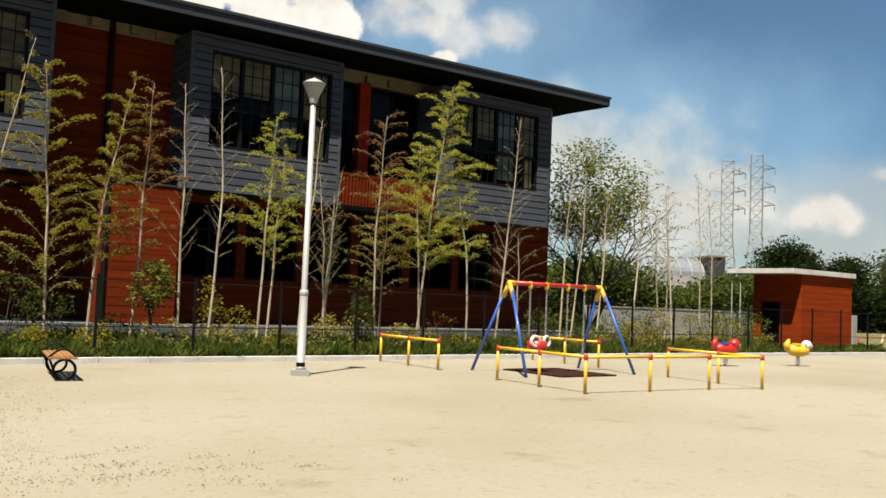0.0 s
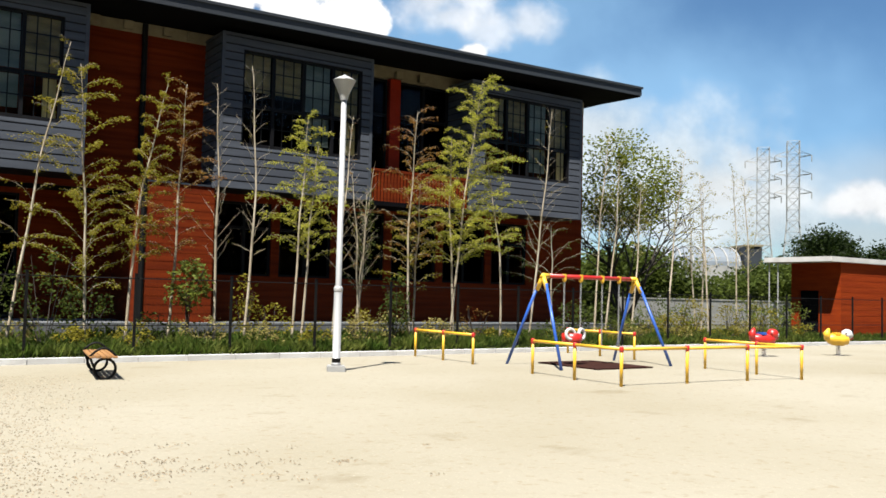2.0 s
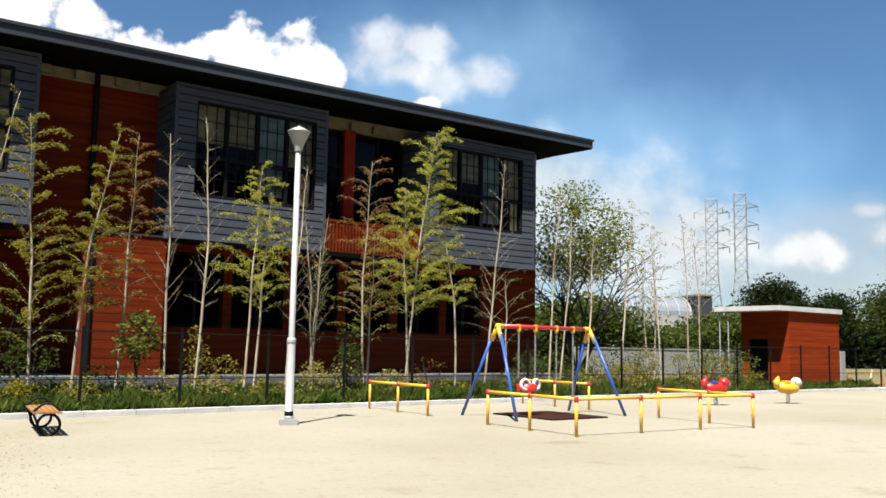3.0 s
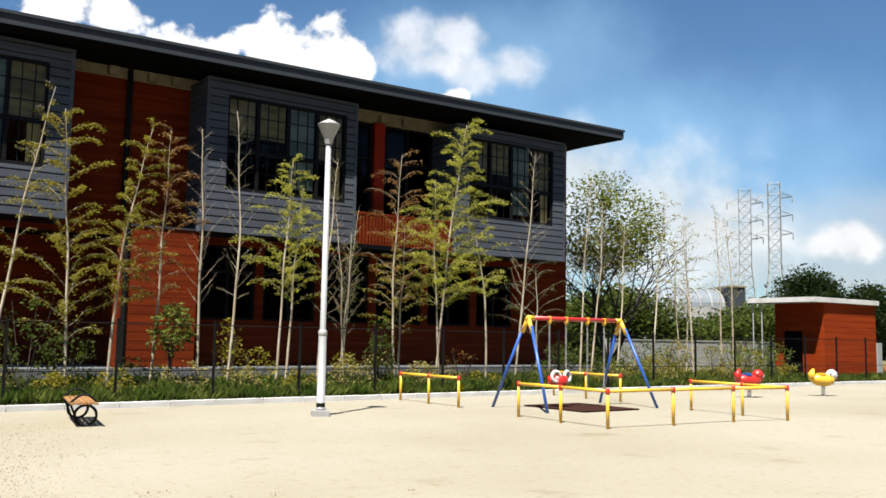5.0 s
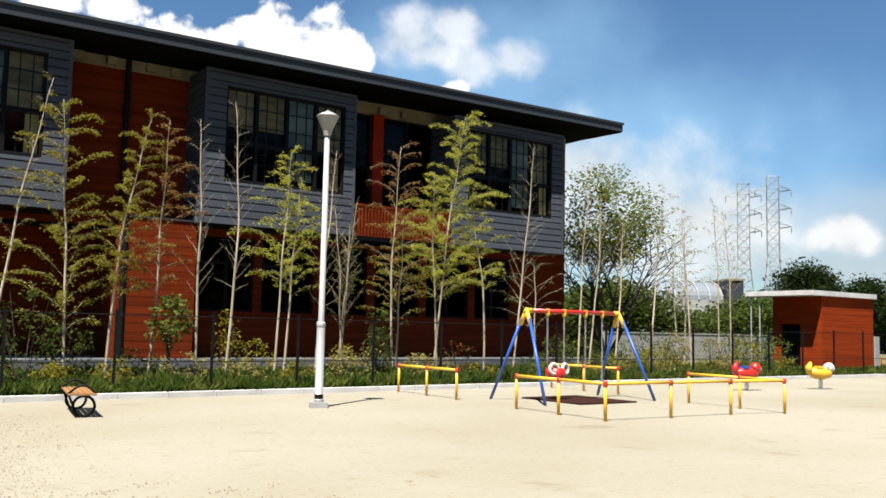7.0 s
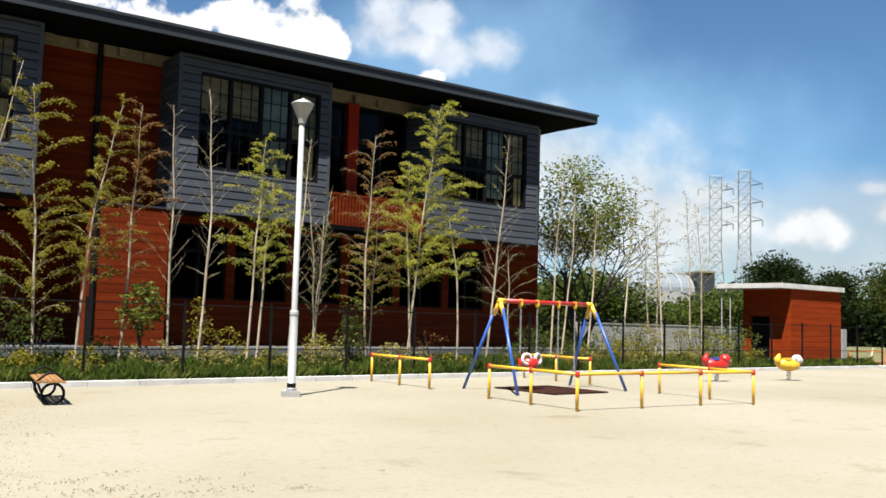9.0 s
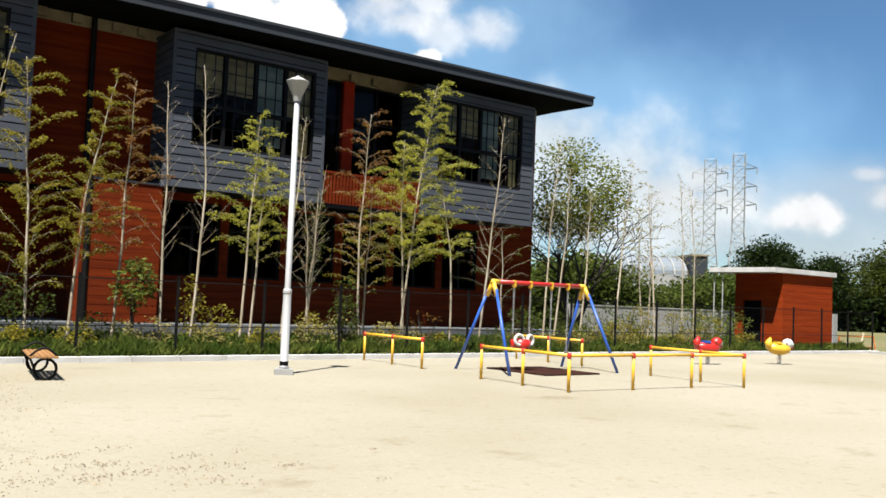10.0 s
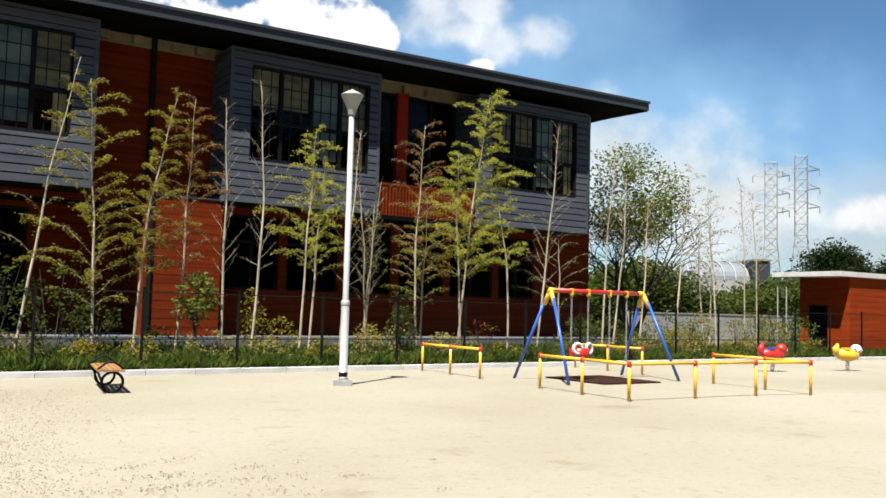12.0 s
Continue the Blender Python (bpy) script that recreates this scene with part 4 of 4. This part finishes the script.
for k in range(34):
    x = 1.5 + k * 0.83 + rng.uniform(-0.25, 0.25)
    y = rng.uniform(19.2, 21.2)
    m, lab = ((LEAFCREAM, "low cream-flowering shrub in the planted bank"), (LEAFMID, "low green shrub in the planted bank"), (LEAF, "low olive shrub in the planted bank"))[rng.choice((0, 1, 2, 2))]
    shrub(100 + k, x, y, rng.uniform(0.7, 1.3), rng.uniform(0.4, 0.85) * (1.3 if 8.5 < x < 13.5 else 1.0), m, lab, n=40, leaf=0.08, per=9)
for k in range(18):
    x = 19.2 + k * 0.66 + rng.uniform(-0.3, 0.3)
    shrub(200 + k, x, rng.uniform(19.6, 21.5), rng.uniform(0.8, 1.4), rng.uniform(0.8, 1.35) + 0.45 * (x > 23.5), rng.choice((LEAFMID, LEAF, LEAFSUN, LEAF)), "straggly shrub beside the fence", n=50, leaf=0.08, per=8)

# grass in the bank, one thick stand of blades
rng = random.Random(5)
verts, faces = [], []
for k in range(84000):
    x, y = rng.uniform(-2, 36.5), FENCE_Y - 0.05 + 5.3 * rng.random() ** 1.6
    y += skew(x)
    z = ground_z(x, y)
    h = rng.uniform(0.07, 0.28) * (1.0 if y < 21.5 else 0.5) * max(0.25, 1.0 + 1.1 * noise.noise(Vector((x * 1.3, y * 1.3, 3))))
    a = rng.uniform(0, 6.3)
    d, lean = Vector((math.cos(a), math.sin(a), 0)), Vector((rng.gauss(0, 0.3), rng.gauss(0, 0.3), 1)) * h
    i, p = len(verts), Vector((x, y, z))
    verts += [p - d * 0.0055, p + d * 0.0055, p + lean * 0.6 + d * 0.0045, p + lean + Vector((rng.gauss(0, 0.05), rng.gauss(0, 0.05), 0))]
    faces.append((i, i + 1, i + 2, i + 3))
me = bpy.data.meshes.new("bank_grass")
me.from_pydata([tuple(v) for v in verts], [], faces)
me.materials.append(GRASS)
tagged(new("bank_grass", me), "rough green grass growing in the bank behind the fence", "grass", kind="stuff")

# loose gravel scattered over the sand near the yard's left side
rng = random.Random(9)
verts, faces = [], []
for k in range(9000):
    y = 4.5 + 11.0 * rng.random() ** 1.3
    x = y * rng.gauss(0.13, 0.055)
    r = rng.uniform(0.004, 0.013)
    i = len(verts)
    a = rng.uniform(0, 6.3)
    for q in range(3):
        verts.append(Vector((x + r * math.cos(a + 2.1 * q), y + r * math.sin(a + 2.1 * q), 0.0)))
    verts.append(Vector((x, y, r * 0.9)))
    faces += [(i, i + 1, i + 3), (i + 1, i + 2, i + 3), (i + 2, i, i + 3)]
me = bpy.data.meshes.new("gravel")
me.from_pydata([tuple(v) for v in verts], [], faces)
me.materials.append(PEBBLE)
tagged(new("gravel", me), "loose brown gravel scattered over the pale sand", "gravel", kind="stuff")


# dry leaves, bark and twigs that have drifted together on the sand
rng = random.Random(21)
LITTER = material("dry_litter", (0.21, 0.155, 0.095), 0.9, second=(0.14, 0.108, 0.07), scale=9.0, island=0.6)
verts, faces = [], []
for cx, cy, n, wide in ((3.67, 6.8, 26, 0.09), (2.81, 7.02, 30, 0.14), (3.23, 7.04, 16, 0.12), (3.16, 7.6, 10, 0.12), (3.55, 7.64, 8, 0.1),
                        (4.73, 7.17, 6, 0.08), (3.1, 6.36, 14, 0.12), (4.06, 5.96, 8, 0.1), (2.8, 6.5, 20, 0.2), (2.7, 6.9, 30, 0.5),
                        (2.09, 7.98, 36, 0.12), (2.27, 7.48, 60, 0.16), (2.06, 6.96, 44, 0.15),
                        (2.41, 7.07, 44, 0.15), (2.66, 11.12, 24, 0.14), (2.61, 8.2, 20, 0.12), (3.07, 7.52, 18, 0.1), (1.67, 7.15, 30, 0.18)):
    for _ in range(n):
        p = Vector((cx + rng.gauss(0, wide), cy + rng.gauss(0, wide * 0.6), 0.003))
        a, ln, w = rng.uniform(0, 6.3), rng.uniform(0.006, 0.02), rng.uniform(0.002, 0.006)
        d, e = Vector((math.cos(a), math.sin(a), 0)) * ln, Vector((-math.sin(a), math.cos(a), 0)) * w
        k = len(verts)
        verts += [p - d, p + e + Vector((0, 0, 0.006)), p + d + Vector((0, 0, rng.uniform(0, 0.012))), p - e + Vector((0, 0, 0.006)), p + Vector((0, 0, 0.014))]
        faces += [(k, k + 1, k + 4), (k + 1, k + 2, k + 4), (k + 2, k + 3, k + 4), (k + 3, k, k + 4)]
me = bpy.data.meshes.new("leaf_litter")
me.from_pydata([tuple(v) for v in verts], [], faces)
me.materials.append(LITTER)
tagged(new("leaf_litter", me), "dry brown leaves and twigs drifted on the pale sand", "leaf litter", kind="stuff")


# ---- beyond the fence ----
tagged(link("boundary_wall", boxes((33.0, 32.0, -0.35, 52.0, 32.2, 1.5), (33.0, 31.97, 1.5, 52.0, 32.23, 1.56)), CONCRETE), "long pale grey concrete boundary wall", "wall", kind="structure")


def hall():
    s = thing("vaulted_hall", "distant hall with a long pale ribbed barrel-vaulted roof", "building", 61.0, 51.3, -0.4, -32)
    part("wall", boxes((-5.0, -1.0, 0, 4.3, 5, 4.9)), CONCRETE, s)

    def section(x, grow):
        r = 3.0 + grow
        return [(x, 2.0 - r * math.cos(math.pi * i / 14), 4.9 + (1.7 + grow) * math.sin(math.pi * i / 14)) for i in range(15)]

    bm = bmesh.new()
    a, b = ([bm.verts.new(p) for p in section(x, 0.0)] for x in (-5.0, 4.3))
    for i in range(14):
        bm.faces.new((a[i], a[i + 1], b[i + 1], b[i]))
    bm.faces.new(a)
    bm.faces.new(b[::-1])
    bmesh.ops.recalc_face_normals(bm, faces=bm.faces)
    vault = part("vault", bm, VAULT, s, "pale curved roof sheet", smooth=False)
    for k in range(10):
        part("rib", tube(bmesh.new(), section(-4.9 + k * 1.0, 0.04), 0.08, 4), CONCRETE, vault, "white curved rib")
    part("end_block", boxes((4.42, -1.4, 0, 5.9, 4, 6.6)), FASCIA, s, "dark grey plant room")
    part("parapet", boxes((4.42, -1.5, 6.6, 6.0, 4.1, 6.75)), BEIGE, s, "beige parapet cap")


hall()


ORANGE = material("orange_paint", (0.42, 0.12, 0.02), 0.5, second=(0.34, 0.1, 0.02), scale=5.0)
GREENCLOTH = material("green_cover", (0.012, 0.13, 0.02), 0.6, second=(0.01, 0.09, 0.015), scale=3.0, bump=0.2)
STEELGREY = material("weathered_steel", (0.21, 0.215, 0.205), 0.7, 0.0, second=(0.155, 0.16, 0.155), scale=0.5)


def pylon(x, y, h):
    s = thing("power_pylon", "distant pale steel lattice power pylon with three cross-arms", "pylon", x, y, -0.4, -52, group="power pylons")
    waist = h * 0.52

    def corner(z, i):
        r = 1.35 + 1.9 * max(0.0, 1 - z / waist)
        return Vector((r * (1 if i in (0, 1) else -1), r * (1 if i in (0, 3) else -1), z))

    for i in range(4):
        part("leg", tube(bmesh.new(), [corner(0, i), corner(waist, i), corner(h, i)], 0.10, 4), STEELGREY, s)
    bm = bmesh.new()
    n = 15
    for k in range(n):
        z0, z1 = h * k / n, h * (k + 1) / n
        for i in range(4):
            j = (i + 1) % 4
            tube(bm, [corner(z0, i), corner(z1, j)], 0.058, 3)
            tube(bm, [corner(z0, j), corner(z1, i)], 0.058, 3)
            tube(bm, [corner(z1, i), corner(z1, j)], 0.058, 3)
    part("lattice", bm, STEELGREY, s)
    for z in (h * 0.69, h * 0.80, h * 0.91):
        for f in (-1, 1):
            arm = bmesh.new()
            for q in (-1.2, 1.2):
                tube(arm, [(f * 1.3, q, z), (f * 4.0, 0, z + 0.35)], 0.085, 3)
                tube(arm, [(f * 1.3, q, z + 1.3), (f * 4.0, 0, z + 0.35)], 0.05, 3)
            a = part("cross_arm", arm, STEELGREY, s)
            part("insulator", lathe(bmesh.new(), [(0.1, z - 1.2), (0.14, z - 0.5), (0.1, z + 0.35)], 6, (f * 4.0, 0, 0)), STEELGREY, a)


pylon(178.6, 128.4, 38.0)
pylon(182.6, 123.2, 39.3)

# far belts of trees and scrub
def belt(name, seed, p0, p1, height, depth, n, leaf, mat, label, z0=-0.4):
    rng = random.Random(seed)
    verts, faces = [], []
    p0, p1 = Vector((*p0, z0)), Vector((*p1, z0))
    side = (p1 - p0).cross(Vector((0, 0, 1))).normalized()
    for k in range(n):
        u = rng.random()
        top = height * (0.72 + 0.45 * noise.noise(Vector((u * (p1 - p0).length * 0.16, seed, 0))) + 0.12 * noise.noise(Vector((u * (p1 - p0).length * 0.7, seed, 5))))
        p = p0.lerp(p1, u) + side * rng.uniform(-depth, depth) + Vector((0, 0, top * rng.random() ** 0.7))
        leaf_cluster(verts, faces, p, 14, leaf, rng, leaf * 1.6)
    me = bpy.data.meshes.new(name)
    me.from_pydata([tuple(v) for v in verts], [], faces)
    me.materials.append(mat)
    tagged(new(name, me), label, "trees", kind="stuff")


belt("scrub_belt", 301, (28.0, 37.0), (54.0, 32.6), 5.0, 1.8, 4200, 0.26, LEAFMID, "belt of green scrub behind the concrete wall")
belt("tree_belt", 302, (112.0, 60.0), (142.0, -8.0), 7.4, 4.0, 3200, 0.85, LEAFDARK, "distant belt of dark trees")
belt("tree_belt", 303, (40.0, 90.0), (150.0, 70.0), 7.5, 4.0, 1500, 0.9, LEAFDARK, "distant belt of dark trees")
belt("hedge", 304, (34.2, 11.8), (31.0, 4.5), 1.1, 0.5, 600, 0.13, LEAFDARK, "clipped dark hedge along the kerb")


# ---- pavilion, steps and board at the far corner ----
def pavilion():
    s = thing("pavilion", "low open pavilion with a pale flat roof and square posts", "pavilion", 56.9, 22.1, -0.4, -68)
    part("roof", boxes((-3.2, -1.6, 2.6, 1.8, 2.4, 2.85), bevel=0.03), CONCRETE, s, "pale flat roof")
    part("side_roof", boxes((1.8, -1.2, 2.2, 2.8, 2.0, 2.4), bevel=0.02), CONCRETE, s, "lower pale flat roof")
    # White posts in the darker concrete colour, which carries their shade.
    for x, y in ((0.95, -1.35), (1.6, -1.35), (-3.0, 2.2), (1.6, 2.2), (2.65, -1.05)):
        part("post", boxes((x - 0.15, y - 0.15, 0, x + 0.15, y + 0.15, 2.6 if x < 2 else 2.2), bevel=0.012), CONCRETE, s)
    part("rear_wall", boxes((-3.1, 0.3, 0, 1.2, 0.4, 2.6)), DARKBARK, s, "dull dark brown rear wall")


pavilion()


def handrail(x, y, turn):
    s = thing("handrail", "black steel handrail sloping down beside the steps", "handrail", x, y, -0.3, turn, group="handrails at the steps")
    for k in range(3):
        part("baluster", pipe((k * 0.5, 0, -0.1 * k), (k * 0.5, 0, 1.12 - 0.26 * k), r=0.028), BLACK, s)
    part("rail", pipe((-0.08, 0, 1.14), (0.0, 0, 1.13), (1.0, 0, 0.60), (1.08, 0, 0.58), r=0.028), BLACK, s)
    part("lower_rail", pipe((0, 0, 0.4), (1.0, 0, -0.08), r=0.018), BLACK, s)


for x, y in ((33.4, 14.75), (33.75, 14.3), (33.0, 13.1), (33.3, 12.75)):
    handrail(x, y, 25)
low_fence = thing("low_fence", "low black picket fence along the kerb", "fence", 33.35, 14.0, -0.2, math.degrees(math.atan2(-3.9, -1.6)))
for k in range(22):
    part("picket", pipe((0.19 * k, 0, -0.1), (0.19 * k, 0, 0.52 + 0.04 * (k % 2)), r=0.016, sides=6), BLACK, low_fence)
part("rail", pipe((-0.05, 0, 0.42), (4.05, 0, 0.42), r=0.014), BLACK, low_fence)
sign = thing("notice_board", "white notice board on a grey post", "sign", 36.5, 16.25, -0.35, -60)
part("board", boxes((-0.24, -0.02, 0.85, 0.24, 0.02, 1.25), bevel=0.008), WHITEPAINT, sign)
part("post", pipe((0, 0.04, 0), (0, 0.04, 1.25), r=0.035), GALV, sign)
steps = thing("garden_steps", "pale concrete edge stones at the head of the steps", "steps", 32.6, 11.4, 0, 64)
for k in range(3):
    part("step", boxes((-0.9, -0.3 - 0.3 * k, -0.35, 0.9, -0.3 * k, 0.1 - 0.15 * k), bevel=0.012), KERB, steps)

barrier = thing("barrier", "orange steel barrier frame on the rough grass", "barrier", 38.9, 20.1, -0.35, -27)
for x in (-0.85, 0.85):
    part("leg", pipe((x, -0.25, 0), (x, 0, 0.95), r=0.025), ORANGE, barrier)
    part("leg", pipe((x, 0.25, 0), (x, 0, 0.95), r=0.025), ORANGE, barrier)
part("rail", pipe((-0.88, 0, 0.95), (0.88, 0, 0.95), r=0.028), ORANGE, barrier)
part("lower_rail", pipe((-0.85, -0.14, 0.5), (0.85, -0.14, 0.5), r=0.02), ORANGE, barrier)
prop = thing("timber_pole", "pale timber pole leaning on the orange barrier", "pole", 38.9, 20.1, -0.35, -27)
part("pole", pipe((-0.45, -0.75, 0.03), (0.3, -0.04, 1.02), (0.36, 0.02, 1.1), r=0.04), BARK, prop)
bin_ = thing("covered_bin", "bright green covered bin under the tree", "bin", 43.5, 20.3, -0.35, -25)
part("body", lathe(bmesh.new(), [(0.36, 0.0), (0.42, 0.06), (0.45, 0.9), (0.47, 0.95)], 14), GREENCLOTH, bin_, smooth=True)
part("lid", lathe(bmesh.new(), [(0.48, 0.95), (0.48, 1.0), (0.3, 1.18), (0.02, 1.24)], 14), GREENCLOTH, bin_, smooth=True)


# ---- clouds: a far backdrop of sky ----
SKY_FAR, SKY_TURN = 1500.0, pose(0, 0, 0, 95.3, -1.1, -36.0)


def cloud_material(lobes, strength, dense, grain, hue):
    m = bpy.data.materials.new("cloud")
    m.use_nodes = True
    n, l = m.node_tree.nodes, m.node_tree.links
    n.remove(n["Principled BSDF"])
    tc = n.new("ShaderNodeTexCoord")
    nz = n.new("ShaderNodeTexNoise")
    nz.inputs["Scale"].default_value, nz.inputs["Detail"].default_value, nz.inputs["Roughness"].default_value = grain, 9.0, 0.55
    off = n.new("ShaderNodeMapping")
    off.inputs["Rotation"].default_value, off.inputs["Location"].default_value = (0.5, 0.4, 0.6), (13.0, 27.0, 18.3)
    l.new(tc.outputs["Object"], off.inputs["Vector"])
    l.new(off.outputs[0], nz.inputs["Vector"])
    last = None
    for x, y, rx, ry in lobes:
        mp, ln = n.new("ShaderNodeMapping"), n.new("ShaderNodeVectorMath")
        mp.vector_type = "TEXTURE"
        mp.inputs["Location"].default_value, mp.inputs["Scale"].default_value = (x, y, 0), (rx, ry, 1)
        ln.operation = "LENGTH"
        l.new(tc.outputs["Object"], mp.inputs["Vector"])
        l.new(mp.outputs[0], ln.inputs[0])
        if last is None:
            last = ln.outputs["Value"]
        else:
            mn = n.new("ShaderNodeMath")
            mn.operation = "SMOOTH_MIN"
            mn.inputs[2].default_value = 0.25
            l.new(last, mn.inputs[0])
            l.new(ln.outputs["Value"], mn.inputs[1])
            last = mn.outputs[0]
    sub = n.new("ShaderNodeMath")
    sub.operation = "MULTIPLY_ADD"
    sub.inputs[1].default_value = 2.2
    l.new(nz.outputs[0], sub.inputs[0])
    l.new(last, sub.inputs[2])
    mr = n.new("ShaderNodeMapRange")
    mr.interpolation_type = "SMOOTHSTEP"
    edge = 0.16 if dense > 0.95 else 0.55
    mr.inputs["From Min"].default_value, mr.inputs["From Max"].default_value = 1.92 - edge, 1.92 + edge
    mr.inputs["To Min"].default_value, mr.inputs["To Max"].default_value = dense, 0.0
    l.new(sub.outputs[0], mr.inputs["Value"])
    em, tr, both = n.new("ShaderNodeEmission"), n.new("ShaderNodeBsdfTransparent"), n.new("ShaderNodeAddShader")
    em.inputs["Color"].default_value = (*hue, 1)
    glow, rest = n.new("ShaderNodeMath"), n.new("ShaderNodeMath")
    glow.operation, rest.operation = "MULTIPLY", "SUBTRACT"
    glow.inputs[1].default_value, rest.inputs[0].default_value = strength, 1.0
    l.new(mr.outputs[0], glow.inputs[0])
    l.new(mr.outputs[0], rest.inputs[1])
    shade, tone = n.new("ShaderNodeMapRange"), n.new("ShaderNodeMath")
    tone.operation = "MULTIPLY"
    shade.inputs["From Min"].default_value, shade.inputs["From Max"].default_value = 0.35, 0.62
    shade.inputs["To Min"].default_value, shade.inputs["To Max"].default_value = 1.0, 0.80
    l.new(nz.outputs[0], shade.inputs["Value"])
    l.new(glow.outputs[0], tone.inputs[0])
    l.new(shade.outputs[0], tone.inputs[1])
    l.new(tone.outputs[0], em.inputs["Strength"])
    l.new(rest.outputs[0], tr.inputs["Color"])
    l.new(em.outputs[0], both.inputs[0])
    l.new(tr.outputs[0], both.inputs[1])
    l.new(both.outputs[0], n["Material Output"].inputs["Surface"])
    return m


def cloud(lobes, strength=CLOUD, dense=1.0, grain=0.02, label="white cumulus cloud", hue=(1, 1, 1)):
    """lobes: centre and half-widths on the backdrop, in thousandths of its distance from the eye."""
    far = SKY_FAR + 9.0 * sum(ob.name.startswith("cloud") for ob in scene.objects)
    s = far / 1000
    x0, x1 = min(a - 2.7 * c for a, b, c, d in lobes), max(a + 2.7 * c for a, b, c, d in lobes)
    y0, y1 = min(b - 2.7 * d for a, b, c, d in lobes), max(b + 2.7 * d for a, b, c, d in lobes)
    bm = bmesh.new()
    bm.faces.new([bm.verts.new(p) for p in ((x0, y0, 0), (x1, y0, 0), (x1, y1, 0), (x0, y1, 0))])
    ob = link("cloud", bm, cloud_material(lobes, strength, dense, grain, hue))
    ob.matrix_basis = Matrix.Translation(EYE) @ SKY_TURN @ pose(0, 0, -far) @ Matrix.Scale(s, 4)
    tagged(ob, label, "cloud", kind="structure")


cloud([(-441, 286, 47, 34), (-377, 274, 38, 28)], label="large white cumulus cloud behind the roof")
cloud([(-307, 223, 38, 38), (-263, 220, 34, 38), (-199, 226, 44, 47), (-132, 226, 44, 47), (-117, 204, 31, 38), (-225, 178, 127, 38)], label="large white cumulus cloud behind the roof")
cloud([(-40, 236, 44, 31), (3, 248, 38, 28), (-21, 220, 44, 19)], dense=0.66, strength=0.40, label="soft white cloud")
cloud([(22, 204, 38, 22), (70, 211, 31, 22)], dense=0.6, strength=0.40, label="soft white cloud")
cloud([(2, 177, 22, 16), (-15, 173, 15, 10)], label="small white cloud at the roof edge")
cloud([(150, 84, 80, 60), (230, 36, 130, 84), (300, 0, 80, 52)], dense=0.86, strength=0.34, grain=0.012, hue=(0.9, 0.97, 1.0), label="low bank of hazy cloud over the horizon")
cloud([(321, 50, 30, 24), (290, 30, 40, 22), (345, 25, 40, 20)], dense=0.9, strength=0.35, label="white cumulus top above the haze")
cloud([(442, 16, 34, 21), (417, 10, 25, 13), (465, 10, 19, 17)], dense=0.9, strength=0.35, label="white cumulus cloud over the trees")
cloud([(539, 35, 25, 15)], dense=0.8, strength=0.35, label="small white cloud over the trees")
cloud([(513, 61, 25, 8)], dense=0.5, strength=0.35, label="thin white cloud over the trees")
cloud([(639, 26, 44, 20)], dense=0.8, strength=0.35, label="white cloud over the trees")
cloud([(455, -37, 127, 31), (614, -37, 159, 38)], dense=0.5, strength=0.28, grain=0.012, hue=(0.85, 0.95, 1.0), label="low bank of hazy cloud over the horizon")


# Glowing veil added to lift the sky's brightness above the roof.
cloud([(60, 215, 190, 110), (190, 120, 220, 110)], dense=0.42, strength=0.46, grain=0.003, hue=(0.42, 0.72, 1.0), label="glowing pale blue veil added to brighten the sky over the roof")


cloud([(480, 0, 260, 62), (760, 0, 260, 62)], dense=0.55, strength=0.23, grain=0.003, hue=(0.94, 0.98, 1.0), label="pale grey haze along the horizon")


# unseen woods added out of view to darken window reflections and cut sky fill
belt("tree_belt", 310, (-55.0, -33.0), (25.0, -36.0), 22.0, 3.0, 6500, 1.1, LEAFDARK, "unseen belt of dark trees added to cut sky light")
belt("tree_belt", 311, (-58.0, -33.0), (-50.0, 60.0), 18.0, 3.0, 6000, 1.1, LEAFDARK, "unseen belt of dark trees added to cut sky light")
belt("tree_belt", 312, (25.0, -36.0), (82.0, -34.0), 22.0, 3.0, 5500, 1.1, LEAFDARK, "unseen belt of dark trees added to cut sky light")
tagged(link("backdrop", boxes((-70.0, -42.0, -0.35, 90.0, -40.0, 18.0), (-64.0, -40.0, -0.35, -62.0, 70.0, 14.0)), DARKSCREEN), "unseen dark screen added to cut reflections and sky light", "backdrop", kind="structure")
